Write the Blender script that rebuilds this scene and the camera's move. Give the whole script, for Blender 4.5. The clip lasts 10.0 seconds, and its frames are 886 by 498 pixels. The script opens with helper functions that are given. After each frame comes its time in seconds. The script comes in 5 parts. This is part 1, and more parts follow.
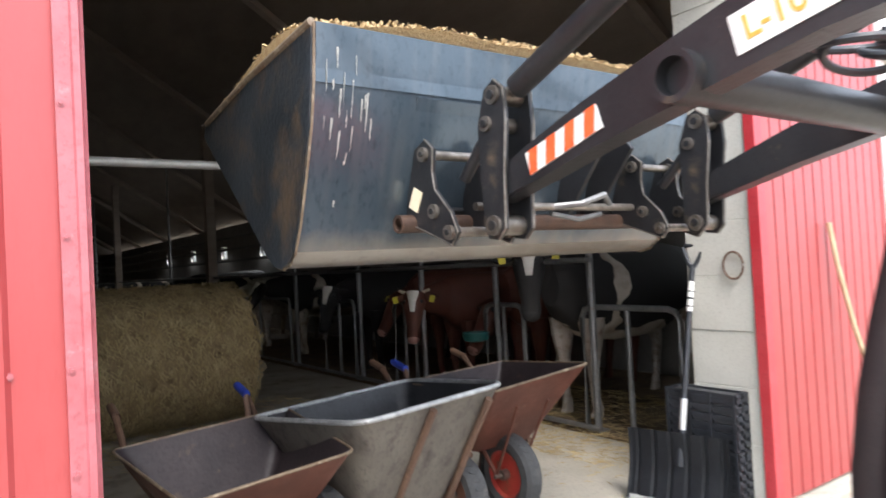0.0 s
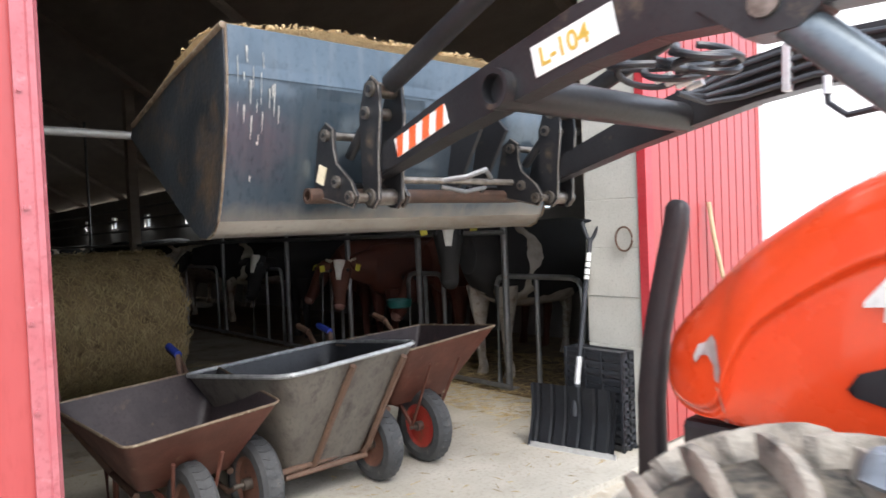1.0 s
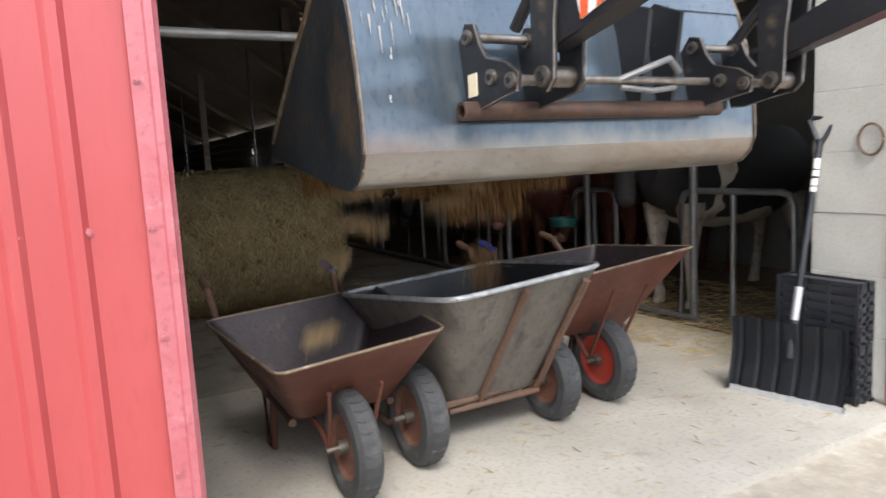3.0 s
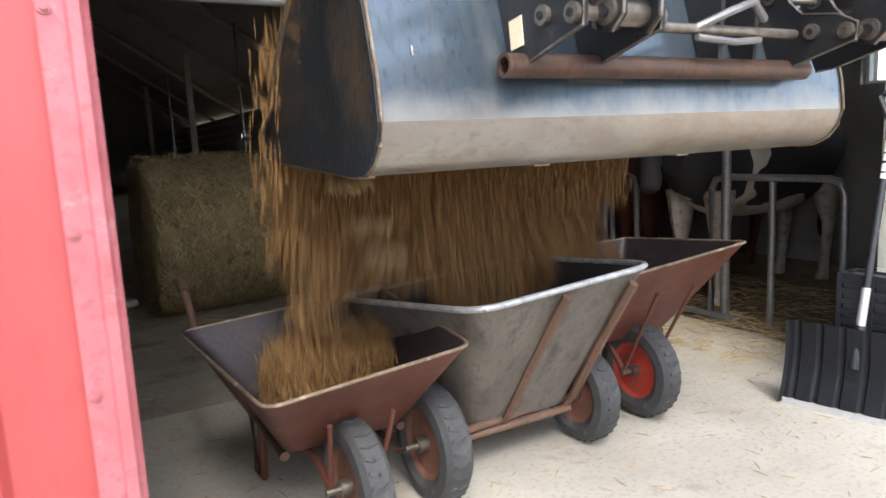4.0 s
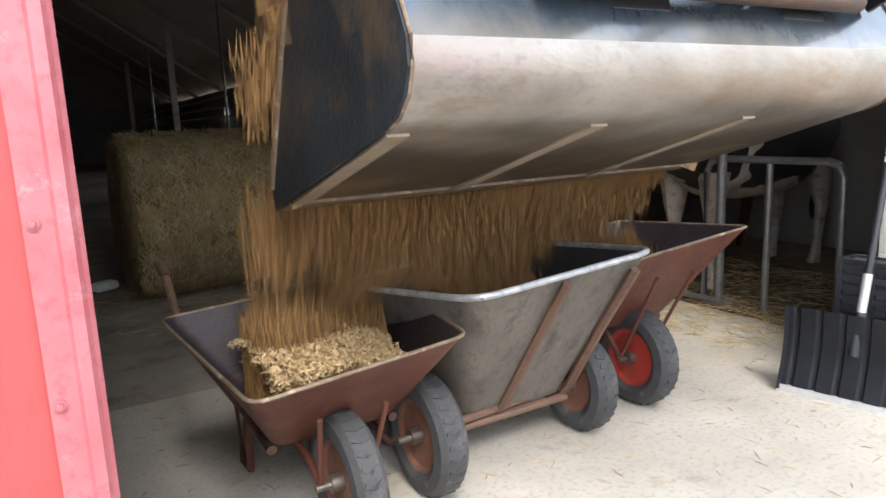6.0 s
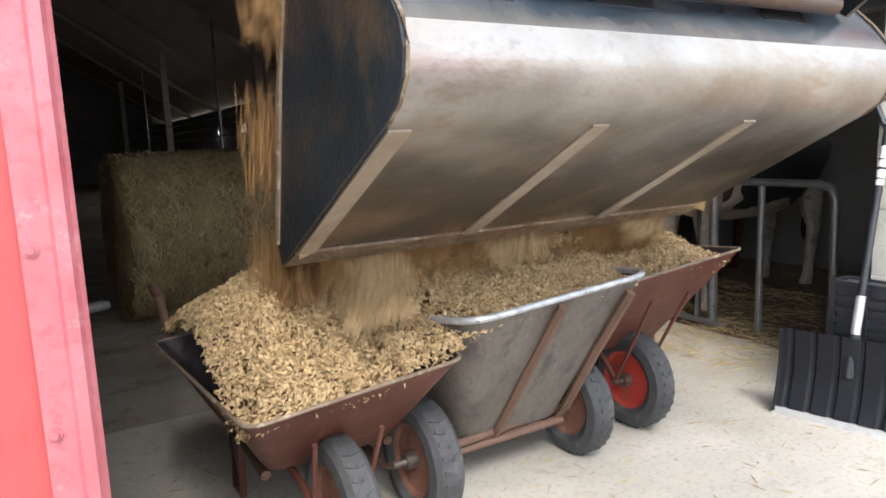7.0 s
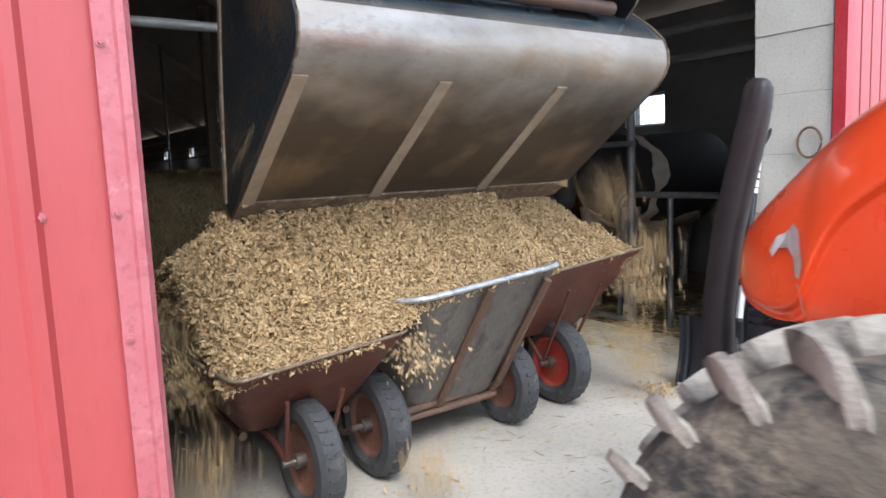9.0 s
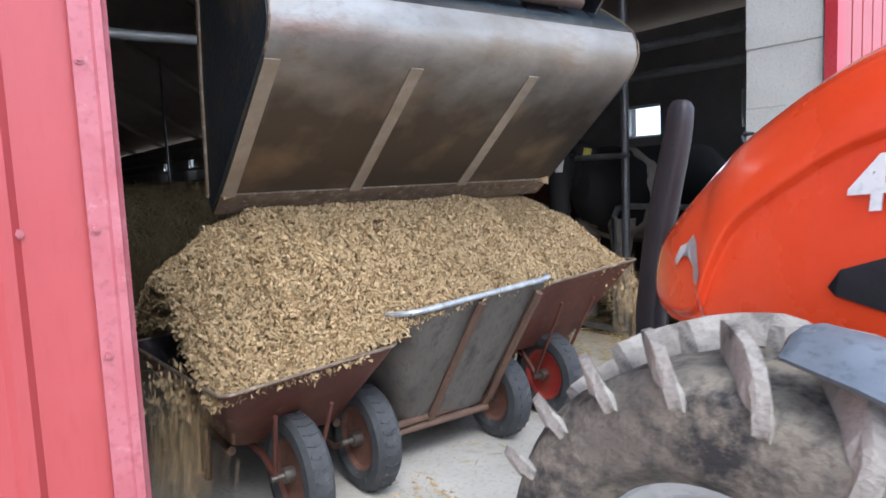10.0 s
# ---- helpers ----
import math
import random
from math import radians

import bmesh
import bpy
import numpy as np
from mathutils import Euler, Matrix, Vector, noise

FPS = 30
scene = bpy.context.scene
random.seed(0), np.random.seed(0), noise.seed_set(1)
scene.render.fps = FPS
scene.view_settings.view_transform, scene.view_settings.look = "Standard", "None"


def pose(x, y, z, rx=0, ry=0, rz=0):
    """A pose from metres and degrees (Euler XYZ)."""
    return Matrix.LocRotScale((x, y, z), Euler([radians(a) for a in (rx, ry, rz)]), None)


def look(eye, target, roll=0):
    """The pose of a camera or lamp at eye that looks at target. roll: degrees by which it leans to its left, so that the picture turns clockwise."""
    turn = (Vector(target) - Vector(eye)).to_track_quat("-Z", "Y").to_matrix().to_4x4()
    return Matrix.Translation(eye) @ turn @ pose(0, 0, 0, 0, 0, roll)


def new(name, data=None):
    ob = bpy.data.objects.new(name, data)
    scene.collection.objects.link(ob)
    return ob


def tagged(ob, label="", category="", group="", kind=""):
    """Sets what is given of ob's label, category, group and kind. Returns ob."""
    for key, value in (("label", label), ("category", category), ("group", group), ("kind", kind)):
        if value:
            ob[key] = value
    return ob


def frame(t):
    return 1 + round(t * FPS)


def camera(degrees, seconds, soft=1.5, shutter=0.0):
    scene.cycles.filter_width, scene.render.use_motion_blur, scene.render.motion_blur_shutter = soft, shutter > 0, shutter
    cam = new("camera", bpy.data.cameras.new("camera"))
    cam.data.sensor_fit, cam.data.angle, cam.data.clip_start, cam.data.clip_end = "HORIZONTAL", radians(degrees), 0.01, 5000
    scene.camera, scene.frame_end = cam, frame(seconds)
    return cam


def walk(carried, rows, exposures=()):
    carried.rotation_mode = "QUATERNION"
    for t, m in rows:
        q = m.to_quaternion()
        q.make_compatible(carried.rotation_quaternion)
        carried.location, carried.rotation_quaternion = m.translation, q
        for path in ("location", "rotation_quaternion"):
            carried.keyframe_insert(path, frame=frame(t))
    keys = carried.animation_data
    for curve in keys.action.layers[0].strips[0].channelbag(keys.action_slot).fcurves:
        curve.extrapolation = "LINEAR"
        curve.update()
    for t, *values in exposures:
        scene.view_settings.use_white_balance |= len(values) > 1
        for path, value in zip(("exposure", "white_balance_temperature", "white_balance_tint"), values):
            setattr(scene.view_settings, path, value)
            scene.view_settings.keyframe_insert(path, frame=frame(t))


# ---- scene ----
LENS, EXPOSURE, SKY, SUN = 66.0, 1.15, 0.16, 1.5
cam = camera(LENS, 10.0, 1.6, 0.6)
PATH = [
    (0, (-1.38, -1.779, 1.309), (-0.214, -0.155, 1.352), -3.1),
    (0.5, (-1.477, -1.949, 1.308), (-0.226, -0.388, 1.295), -2.5),
    (1, (-1.527, -2.066, 1.31), (-0.206, -0.566, 1.257), -2.4),
    (1.5, (-1.454, -2.269, 1.261), (-0.345, -0.61, 1.126), -1.8),
    (2, (-1.419, -2.282, 1.256), (-0.469, -0.533, 1.066), -1.7),
    (2.5, (-1.385, -1.95, 1.217), (-0.441, -0.195, 1.043), -1.8),
    (3, (-1.326, -1.578, 1.225), (-0.375, 0.162, 0.968), -3.0),
    (3.2, (-1.305, -1.506, 1.197), (-0.415, 0.269, 0.955), -3.7),
    (4.5, (-1.164, -1.018, 1.226), (-0.158, 0.678, 0.893), -2.4),
    (5, (-1.17, -1.019, 1.227), (-0.178, 0.686, 0.897), -2.2),
    (5.5, (-1.172, -1.034, 1.217), (-0.179, 0.663, 0.852), -2.4),
    (7, (-1.179, -1.026, 1.226), (-0.155, 0.665, 0.919), -2.3),
    (7.5, (-1.214, -1.088, 1.254), (-0.172, 0.619, 1.192), -2.2),
    (8, (-1.336, -1.241, 1.269), (-0.189, 0.396, 1.293), -1.3),
    (8.5, (-1.425, -1.378, 1.235), (-0.192, 0.182, 1.021), -1.5),
    (9, (-1.414, -1.403, 1.179), (-0.257, 0.211, 0.939), -2.4),
    (9.5, (-1.392, -1.411, 1.181), (-0.233, 0.198, 0.92), -2.5),
    (10, (-1.382, -1.424, 1.186), (-0.223, 0.192, 0.977), -2.5),
]
walk(cam, [(t, look(eye, target, roll)) for t, eye, target, roll in PATH],
     exposures=[(t, EXPOSURE + e, k, 10) for t, e, k in ((0, 0.25, 6500), (0.8, 0.14, 6500), (1.5, -0.05, 6500), (3, 0.05, 6500), (4.5, 0.42, 6500), (5.5, 0.42, 6500), (7.5, 0.38, 6400), (8.5, 0.14, 6300), (9.5, -0.10, 5750), (10, -0.08, 5650))])

# ---- light: a bright overcast sky, barn lit through its door and windows ----
world = bpy.data.worlds.new("overcast_sky")
scene.world = world
world.use_nodes = True
wn = world.node_tree
sky = wn.nodes.new("ShaderNodeTexSky")
sky.sky_type, sky.sun_disc = "NISHITA", False
sky.sun_elevation, sky.sun_rotation = radians(48), radians(200)
sky.air_density, sky.dust_density = 1.0, 4.0
grey = wn.nodes.new("ShaderNodeMix")
grey.data_type, grey.inputs[0].default_value = "RGBA", 0.65
grey.inputs[7].default_value = (8.8, 9.8, 11.4, 1)
wn.links.new(sky.outputs[0], grey.inputs[6])
wn.links.new(grey.outputs[2], wn.nodes["Background"].inputs[0])
wn.nodes["Background"].inputs[1].default_value = SKY
sun = new("sun", bpy.data.lights.new("sun", "SUN"))
sun.data.energy, sun.data.angle, sun.data.color = SUN, radians(25), (1.0, 0.98, 0.95)
sun.matrix_world = look((-3, -8, 10), (0, 0, 0))


# ---- materials ----
def mat(name, a, b, scale=6.0, rough=0.6, metal=0.0, bump=0.15, fine=60.0, c=None, c_at=0.62, stretch=(1, 1, 1), coat=0.0, spread=0.0, grain=0.72):
    """Two colours mixed by a coarse noise, a third in patches (stains, rust, dust), fine grain and relief."""
    m = bpy.data.materials.new(name)
    m.use_nodes = True
    t = m.node_tree
    p = t.nodes["Principled BSDF"]
    co = t.nodes.new("ShaderNodeTexCoord")
    mp = t.nodes.new("ShaderNodeMapping")
    mp.inputs["Scale"].default_value = stretch
    t.links.new(co.outputs["Object"], mp.inputs[0])

    def nz(s, detail=5.0, r=0.6):
        k = t.nodes.new("ShaderNodeTexNoise")
        k.inputs["Scale"].default_value, k.inputs["Detail"].default_value, k.inputs["Roughness"].default_value = s, detail, r
        t.links.new(mp.outputs[0], k.inputs["Vector"])
        return k

    def ramp(src, lo, hi):
        k = t.nodes.new("ShaderNodeMapRange")
        k.inputs[1].default_value, k.inputs[2].default_value = lo, hi
        t.links.new(src, k.inputs[0])
        return k.outputs[0]

    def mix(f, x, y):
        k = t.nodes.new("ShaderNodeMix")
        k.data_type = "RGBA"
        t.links.new(f, k.inputs[0])
        for slot, v in ((6, x), (7, y)):
            if isinstance(v, tuple):
                k.inputs[slot].default_value = (*v, 1)
            else:
                t.links.new(v, k.inputs[slot])
        return k.outputs[2]

    big, small = nz(scale), nz(fine, 3.0)
    col = mix(ramp(big.outputs[0], 0.35, 0.65), a, b)
    dark = tuple(v * grain for v in a)
    col = mix(ramp(small.outputs[0], 0.52, 0.8), col, dark)
    if c:
        patch = nz(scale * 1.7, 8.0, 0.7)
        col = mix(ramp(patch.outputs[0], c_at - 0.06, c_at + 0.1), col, c)
    if spread:
        info = t.nodes.new("ShaderNodeNewGeometry")
        hsv = t.nodes.new("ShaderNodeHueSaturation")
        t.links.new(ramp(info.outputs["Random Per Island"], 0.0, 1.0), hsv.inputs["Fac"])
        hsv.inputs["Value"].default_value, hsv.inputs["Fac"].default_value = 1.0 - spread, 1.0
        t.links.new(info.outputs["Random Per Island"], hsv.inputs["Fac"])
        t.links.new(col, hsv.inputs["Color"])
        col = hsv.outputs[0]
    t.links.new(col, p.inputs["Base Color"])
    rr = t.nodes.new("ShaderNodeMapRange")
    rr.inputs[3].default_value, rr.inputs[4].default_value = max(0.05, rough - 0.12), min(1, rough + 0.12)
    t.links.new(big.outputs[0], rr.inputs[0])
    t.links.new(rr.outputs[0], p.inputs["Roughness"])
    p.inputs["Metallic"].default_value = metal
    p.inputs["Coat Weight"].default_value = coat
    if bump:
        bp = t.nodes.new("ShaderNodeBump")
        bp.inputs["Strength"].default_value, bp.inputs["Distance"].default_value = bump, 0.01
        t.links.new(small.outputs[0], bp.inputs["Height"])
        t.links.new(bp.outputs[0], p.inputs["Normal"])
    return m


RED = mat("red_painted_sheet", (0.31, 0.042, 0.043), (0.345, 0.056, 0.056), 3, 0.40, bump=0.02, c=(0.42, 0.09, 0.09), c_at=0.7, stretch=(1, 1, 0.25), coat=0.08, grain=0.93)
TRIM = mat("faded_red_trim", (0.33, 0.080, 0.092), (0.37, 0.115, 0.13), 9, 0.36, bump=0.05, c=(0.46, 0.25, 0.26), c_at=0.66)
BLOCK = mat("grey_block", (0.50, 0.49, 0.44), (0.56, 0.55, 0.50), 5, 0.9, bump=0.3, fine=90)
MORTAR = mat("mortar", (0.46, 0.45, 0.41), (0.50, 0.49, 0.45), 8, 0.95)
CONC = mat("concrete_floor", (0.375, 0.345, 0.288), (0.47, 0.435, 0.373), 2.2, 0.85, bump=0.2, fine=45, c=(0.25, 0.20, 0.14), c_at=0.64)
SHADECONC = mat("shaded_dirty_concrete", (0.31, 0.28, 0.23), (0.22, 0.19, 0.155), 1.8, 0.85, bump=0.25, fine=45, c=(0.13, 0.10, 0.07), c_at=0.58)
YARD = mat("gravel_yard", (0.46, 0.41, 0.33), (0.36, 0.31, 0.24), 9, 0.95, bump=0.8, fine=70, c=(0.5, 0.47, 0.4), c_at=0.6)
DIRT = mat("bedding_dirt", (0.09, 0.06, 0.035), (0.15, 0.10, 0.055), 4, 0.95, bump=0.6, c=(0.25, 0.17, 0.07), c_at=0.6)
WALLIN = mat("dark_plaster", (0.22, 0.21, 0.20), (0.30, 0.28, 0.26), 2, 0.9, bump=0.2)
TIMBER = mat("dark_timber", (0.30, 0.25, 0.21), (0.38, 0.315, 0.26), 1.2, 0.85, bump=0.3, stretch=(1, 1, 6))
GALV = mat("galvanised_pipe", (0.17, 0.17, 0.17), (0.24, 0.24, 0.24), 10, 0.45, 0.6, bump=0.05, c=(0.17, 0.12, 0.08), c_at=0.64)
PALEPIPE = mat("pale_zinc_pipe", (0.58, 0.56, 0.52), (0.50, 0.48, 0.44), 10, 0.4, 0.3, bump=0.05)
BUCKET = mat("blue_grey_bucket_paint", (0.055, 0.078, 0.10), (0.085, 0.11, 0.135), 3.0, 0.22, 0.5, bump=0.06, c=(0.30, 0.26, 0.20), c_at=0.69, stretch=(1, 1, 0.35), coat=0.2)
# side plates: brown dirt, and their shade put into the near-black base
BUCKETSIDE = mat("shaded_dirty_bucket_side", (0.018, 0.022, 0.026), (0.035, 0.042, 0.05), 4.0, 0.42, 0.2, bump=0.25, c=(0.085, 0.06, 0.04), c_at=0.56)
WORN = mat("worn_steel", (0.36, 0.35, 0.34), (0.20, 0.165, 0.135), 2.6, 0.33, 0.85, bump=0.08, c=(0.28, 0.17, 0.09), c_at=0.58, stretch=(0.6, 1, 2.0))
STRIP = mat("rubbed_steel_strip", (0.42, 0.36, 0.29), (0.34, 0.28, 0.21), 8, 0.5, 0.5, bump=0.08)
EDGE = mat("rusty_edge", (0.22, 0.17, 0.12), (0.13, 0.085, 0.055), 14, 0.6, 0.3, bump=0.2, c=(0.45, 0.38, 0.28), c_at=0.6)
BLACK = mat("black_loader_paint", (0.012, 0.012, 0.014), (0.02, 0.02, 0.022), 5, 0.45, 0.1, bump=0.1, c=(0.10, 0.075, 0.05), c_at=0.66)
PIN = mat("greasy_pin_steel", (0.28, 0.25, 0.22), (0.13, 0.11, 0.09), 30, 0.4, 0.8, bump=0.1)
RUSTPIPE = mat("rusty_pipe", (0.07, 0.045, 0.037), (0.115, 0.066, 0.046), 12, 0.5, 0.5, bump=0.15)
CYL = mat("slate_cylinder_paint", (0.10, 0.125, 0.145), (0.13, 0.155, 0.175), 5, 0.35, 0.3, bump=0.03)
WHITE = mat("white_sticker", (0.82, 0.82, 0.80), (0.76, 0.75, 0.72), 12, 0.4, bump=0.0)
CREAM = mat("cream_sticker", (0.78, 0.68, 0.48), (0.7, 0.6, 0.42), 14, 0.5, bump=0.0)
SIGNRED = mat("reflective_red", (0.75, 0.10, 0.03), (0.7, 0.13, 0.04), 12, 0.35, bump=0.0)
ORANGE = mat("orange_hood_paint", (0.74, 0.062, 0.014), (0.78, 0.078, 0.02), 3, 0.28, bump=0.0, coat=0.5, grain=0.97)
SCUFF = mat("scuffed_primer", (0.62, 0.6, 0.58), (0.5, 0.42, 0.38), 20, 0.6, bump=0.1)
GRILLE = mat("black_grille", (0.012, 0.012, 0.014), (0.02, 0.02, 0.022), 20, 0.5, bump=0.1)
RUBBER = mat("worn_rubber", (0.035, 0.036, 0.038), (0.06, 0.06, 0.06), 9, 0.75, bump=0.25, c=(0.16, 0.145, 0.125), c_at=0.65)
TYRE = mat("dusty_tractor_tyre", (0.10, 0.086, 0.068), (0.20, 0.168, 0.125), 6, 0.9, bump=0.6, c=(0.022, 0.021, 0.02), c_at=0.50)
LUG = mat("dusty_tyre_lug", (0.20, 0.178, 0.15), (0.30, 0.275, 0.235), 9, 0.9, bump=0.6, c=(0.05, 0.045, 0.04), c_at=0.56)
RIM = mat("silver_rim", (0.5, 0.52, 0.53), (0.42, 0.43, 0.43), 8, 0.4, 0.5, bump=0.03)
REDRIM = mat("red_wheel_rim", (0.42, 0.035, 0.025), (0.34, 0.05, 0.03), 14, 0.55, bump=0.1, c=(0.15, 0.07, 0.04), c_at=0.6)
RUSTRIM = mat("rust_wheel_rim", (0.14, 0.058, 0.036), (0.19, 0.085, 0.055), 16, 0.7, bump=0.2, c=(0.08, 0.05, 0.038), c_at=0.6)
RUST = mat("rust_red_tray", (0.125, 0.040, 0.024), (0.085, 0.028, 0.018), 6, 0.6, 0.1, bump=0.15, c=(0.2, 0.12, 0.08), c_at=0.66)
RUSTIN = mat("dark_tray_inside", (0.026, 0.019, 0.022), (0.048, 0.036, 0.04), 7, 0.5, 0.2, bump=0.15, c=(0.11, 0.07, 0.05), c_at=0.66)
TUB = mat("weathered_grey_tub", (0.10, 0.086, 0.072), (0.145, 0.128, 0.107), 5, 0.65, bump=0.15, c=(0.055, 0.046, 0.04), c_at=0.56, stretch=(1, 1, 0.4))
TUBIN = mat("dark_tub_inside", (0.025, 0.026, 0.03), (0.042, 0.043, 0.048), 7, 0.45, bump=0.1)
TUBRIM = mat("rubbed_tub_rim", (0.52, 0.53, 0.53), (0.30, 0.31, 0.32), 25, 0.45, 0.4, bump=0.15, c=(0.08, 0.08, 0.08), c_at=0.62)
IRON = mat("brown_angle_iron", (0.10, 0.056, 0.037), (0.14, 0.078, 0.05), 14, 0.7, bump=0.15)
BLUE = mat("blue_grip", (0.02, 0.045, 0.3), (0.03, 0.06, 0.36), 10, 0.5, bump=0.05)
PLAST = mat("black_plastic", (0.018, 0.02, 0.025), (0.03, 0.033, 0.04), 7, 0.45, bump=0.05, c=(0.12, 0.11, 0.1), c_at=0.72)
ALU = mat("bare_aluminium", (0.72, 0.73, 0.74), (0.62, 0.62, 0.62), 14, 0.35, 0.6, bump=0.03)
STICK = mat("peeled_stick", (0.5, 0.38, 0.24), (0.42, 0.3, 0.18), 10, 0.8, bump=0.2)
HAY = mat("hay", (0.34, 0.25, 0.135), (0.21, 0.145, 0.07), 6, 0.95, bump=0.6, fine=45, c=(0.10, 0.062, 0.03), c_at=0.57)
STRAW = mat("loose_straw", (0.58, 0.45, 0.23), (0.40, 0.29, 0.13), 8, 0.9, bump=0.1, spread=0.5)
FEED = mat("golden_feed_chips", (0.56, 0.405, 0.215), (0.46, 0.315, 0.155), 30, 0.75, bump=0.05, spread=0.34)
# darker copy of the feed: shade under the bucket put into its colour
SHADEFEED = mat("shaded_falling_feed", (0.36, 0.20, 0.07), (0.25, 0.13, 0.045), 30, 0.85, bump=0.05, spread=0.5)
FEEDBASE = mat("packed_feed", (0.36, 0.25, 0.12), (0.26, 0.17, 0.08), 40, 0.9, bump=0.8, fine=120)
COWBLACK = mat("black_cow_hide", (0.012, 0.011, 0.011), (0.02, 0.018, 0.017), 8, 0.85, bump=0.1, fine=150)
COWWHITE = mat("white_cow_hide", (0.36, 0.31, 0.26), (0.42, 0.37, 0.32), 8, 0.75, bump=0.1, fine=150, c=(0.20, 0.145, 0.10), c_at=0.57)
COWRED = mat("red_cow_hide", (0.075, 0.021, 0.011), (0.10, 0.028, 0.014), 8, 0.7, bump=0.1, fine=150)
MUZZLE = mat("pink_muzzle", (0.30, 0.15, 0.12), (0.25, 0.12, 0.10), 20, 0.5, bump=0.1)
HORN = mat("horn", (0.5, 0.42, 0.32), (0.4, 0.32, 0.23), 20, 0.5, bump=0.05)
TAG = mat("yellow_ear_tag", (0.50, 0.43, 0.03), (0.46, 0.38, 0.04), 20, 0.5, bump=0.0)
BLAZE = mat("white_face_hair", (0.68, 0.64, 0.58), (0.6, 0.56, 0.5), 12, 0.8, bump=0.1, fine=150)
TEAL = mat("teal_plastic", (0.006, 0.065, 0.06), (0.009, 0.085, 0.078), 10, 0.5, bump=0.05)
LETTER = mat("ochre_lettering", (0.55, 0.36, 0.06), (0.5, 0.33, 0.06), 10, 0.5, bump=0.0)
LETTERWHITE = mat("white_lettering", (0.75, 0.74, 0.70), (0.7, 0.69, 0.66), 10, 0.4, bump=0.0)



def worn_shaded_plate():
    """Worn, caked steel; sky sheen at the bend and shade further along (its own y) are in its colour."""
    m = mat("worn_shaded_bucket_plate", (0.41, 0.39, 0.36), (0.31, 0.275, 0.235), 4, 0.42, 0.72, bump=0.1, c=(0.26, 0.20, 0.15), c_at=0.62, stretch=(0.5, 1, 1))
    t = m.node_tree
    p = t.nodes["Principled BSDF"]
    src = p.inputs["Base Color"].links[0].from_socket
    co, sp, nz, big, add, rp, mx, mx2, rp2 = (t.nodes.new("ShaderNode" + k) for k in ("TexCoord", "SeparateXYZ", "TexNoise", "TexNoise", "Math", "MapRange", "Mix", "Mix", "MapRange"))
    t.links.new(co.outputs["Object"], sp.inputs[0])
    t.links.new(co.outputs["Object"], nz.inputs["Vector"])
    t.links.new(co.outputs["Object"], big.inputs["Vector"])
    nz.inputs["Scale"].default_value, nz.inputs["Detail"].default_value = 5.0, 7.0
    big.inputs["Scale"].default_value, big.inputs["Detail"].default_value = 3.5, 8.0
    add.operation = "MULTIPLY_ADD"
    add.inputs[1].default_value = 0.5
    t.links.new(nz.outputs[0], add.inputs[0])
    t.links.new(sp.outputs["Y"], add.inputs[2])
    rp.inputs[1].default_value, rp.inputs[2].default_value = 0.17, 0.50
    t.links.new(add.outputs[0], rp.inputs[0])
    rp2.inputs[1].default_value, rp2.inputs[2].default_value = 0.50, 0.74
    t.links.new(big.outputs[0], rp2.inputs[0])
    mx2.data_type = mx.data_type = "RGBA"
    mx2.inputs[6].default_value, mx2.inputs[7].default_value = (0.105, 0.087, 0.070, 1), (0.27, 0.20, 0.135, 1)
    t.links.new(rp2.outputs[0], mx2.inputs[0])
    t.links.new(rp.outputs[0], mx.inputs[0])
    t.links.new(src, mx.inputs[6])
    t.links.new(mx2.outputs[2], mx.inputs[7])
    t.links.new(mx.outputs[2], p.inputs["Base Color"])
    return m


HEEL = FLOORPLATE = worn_shaded_plate()


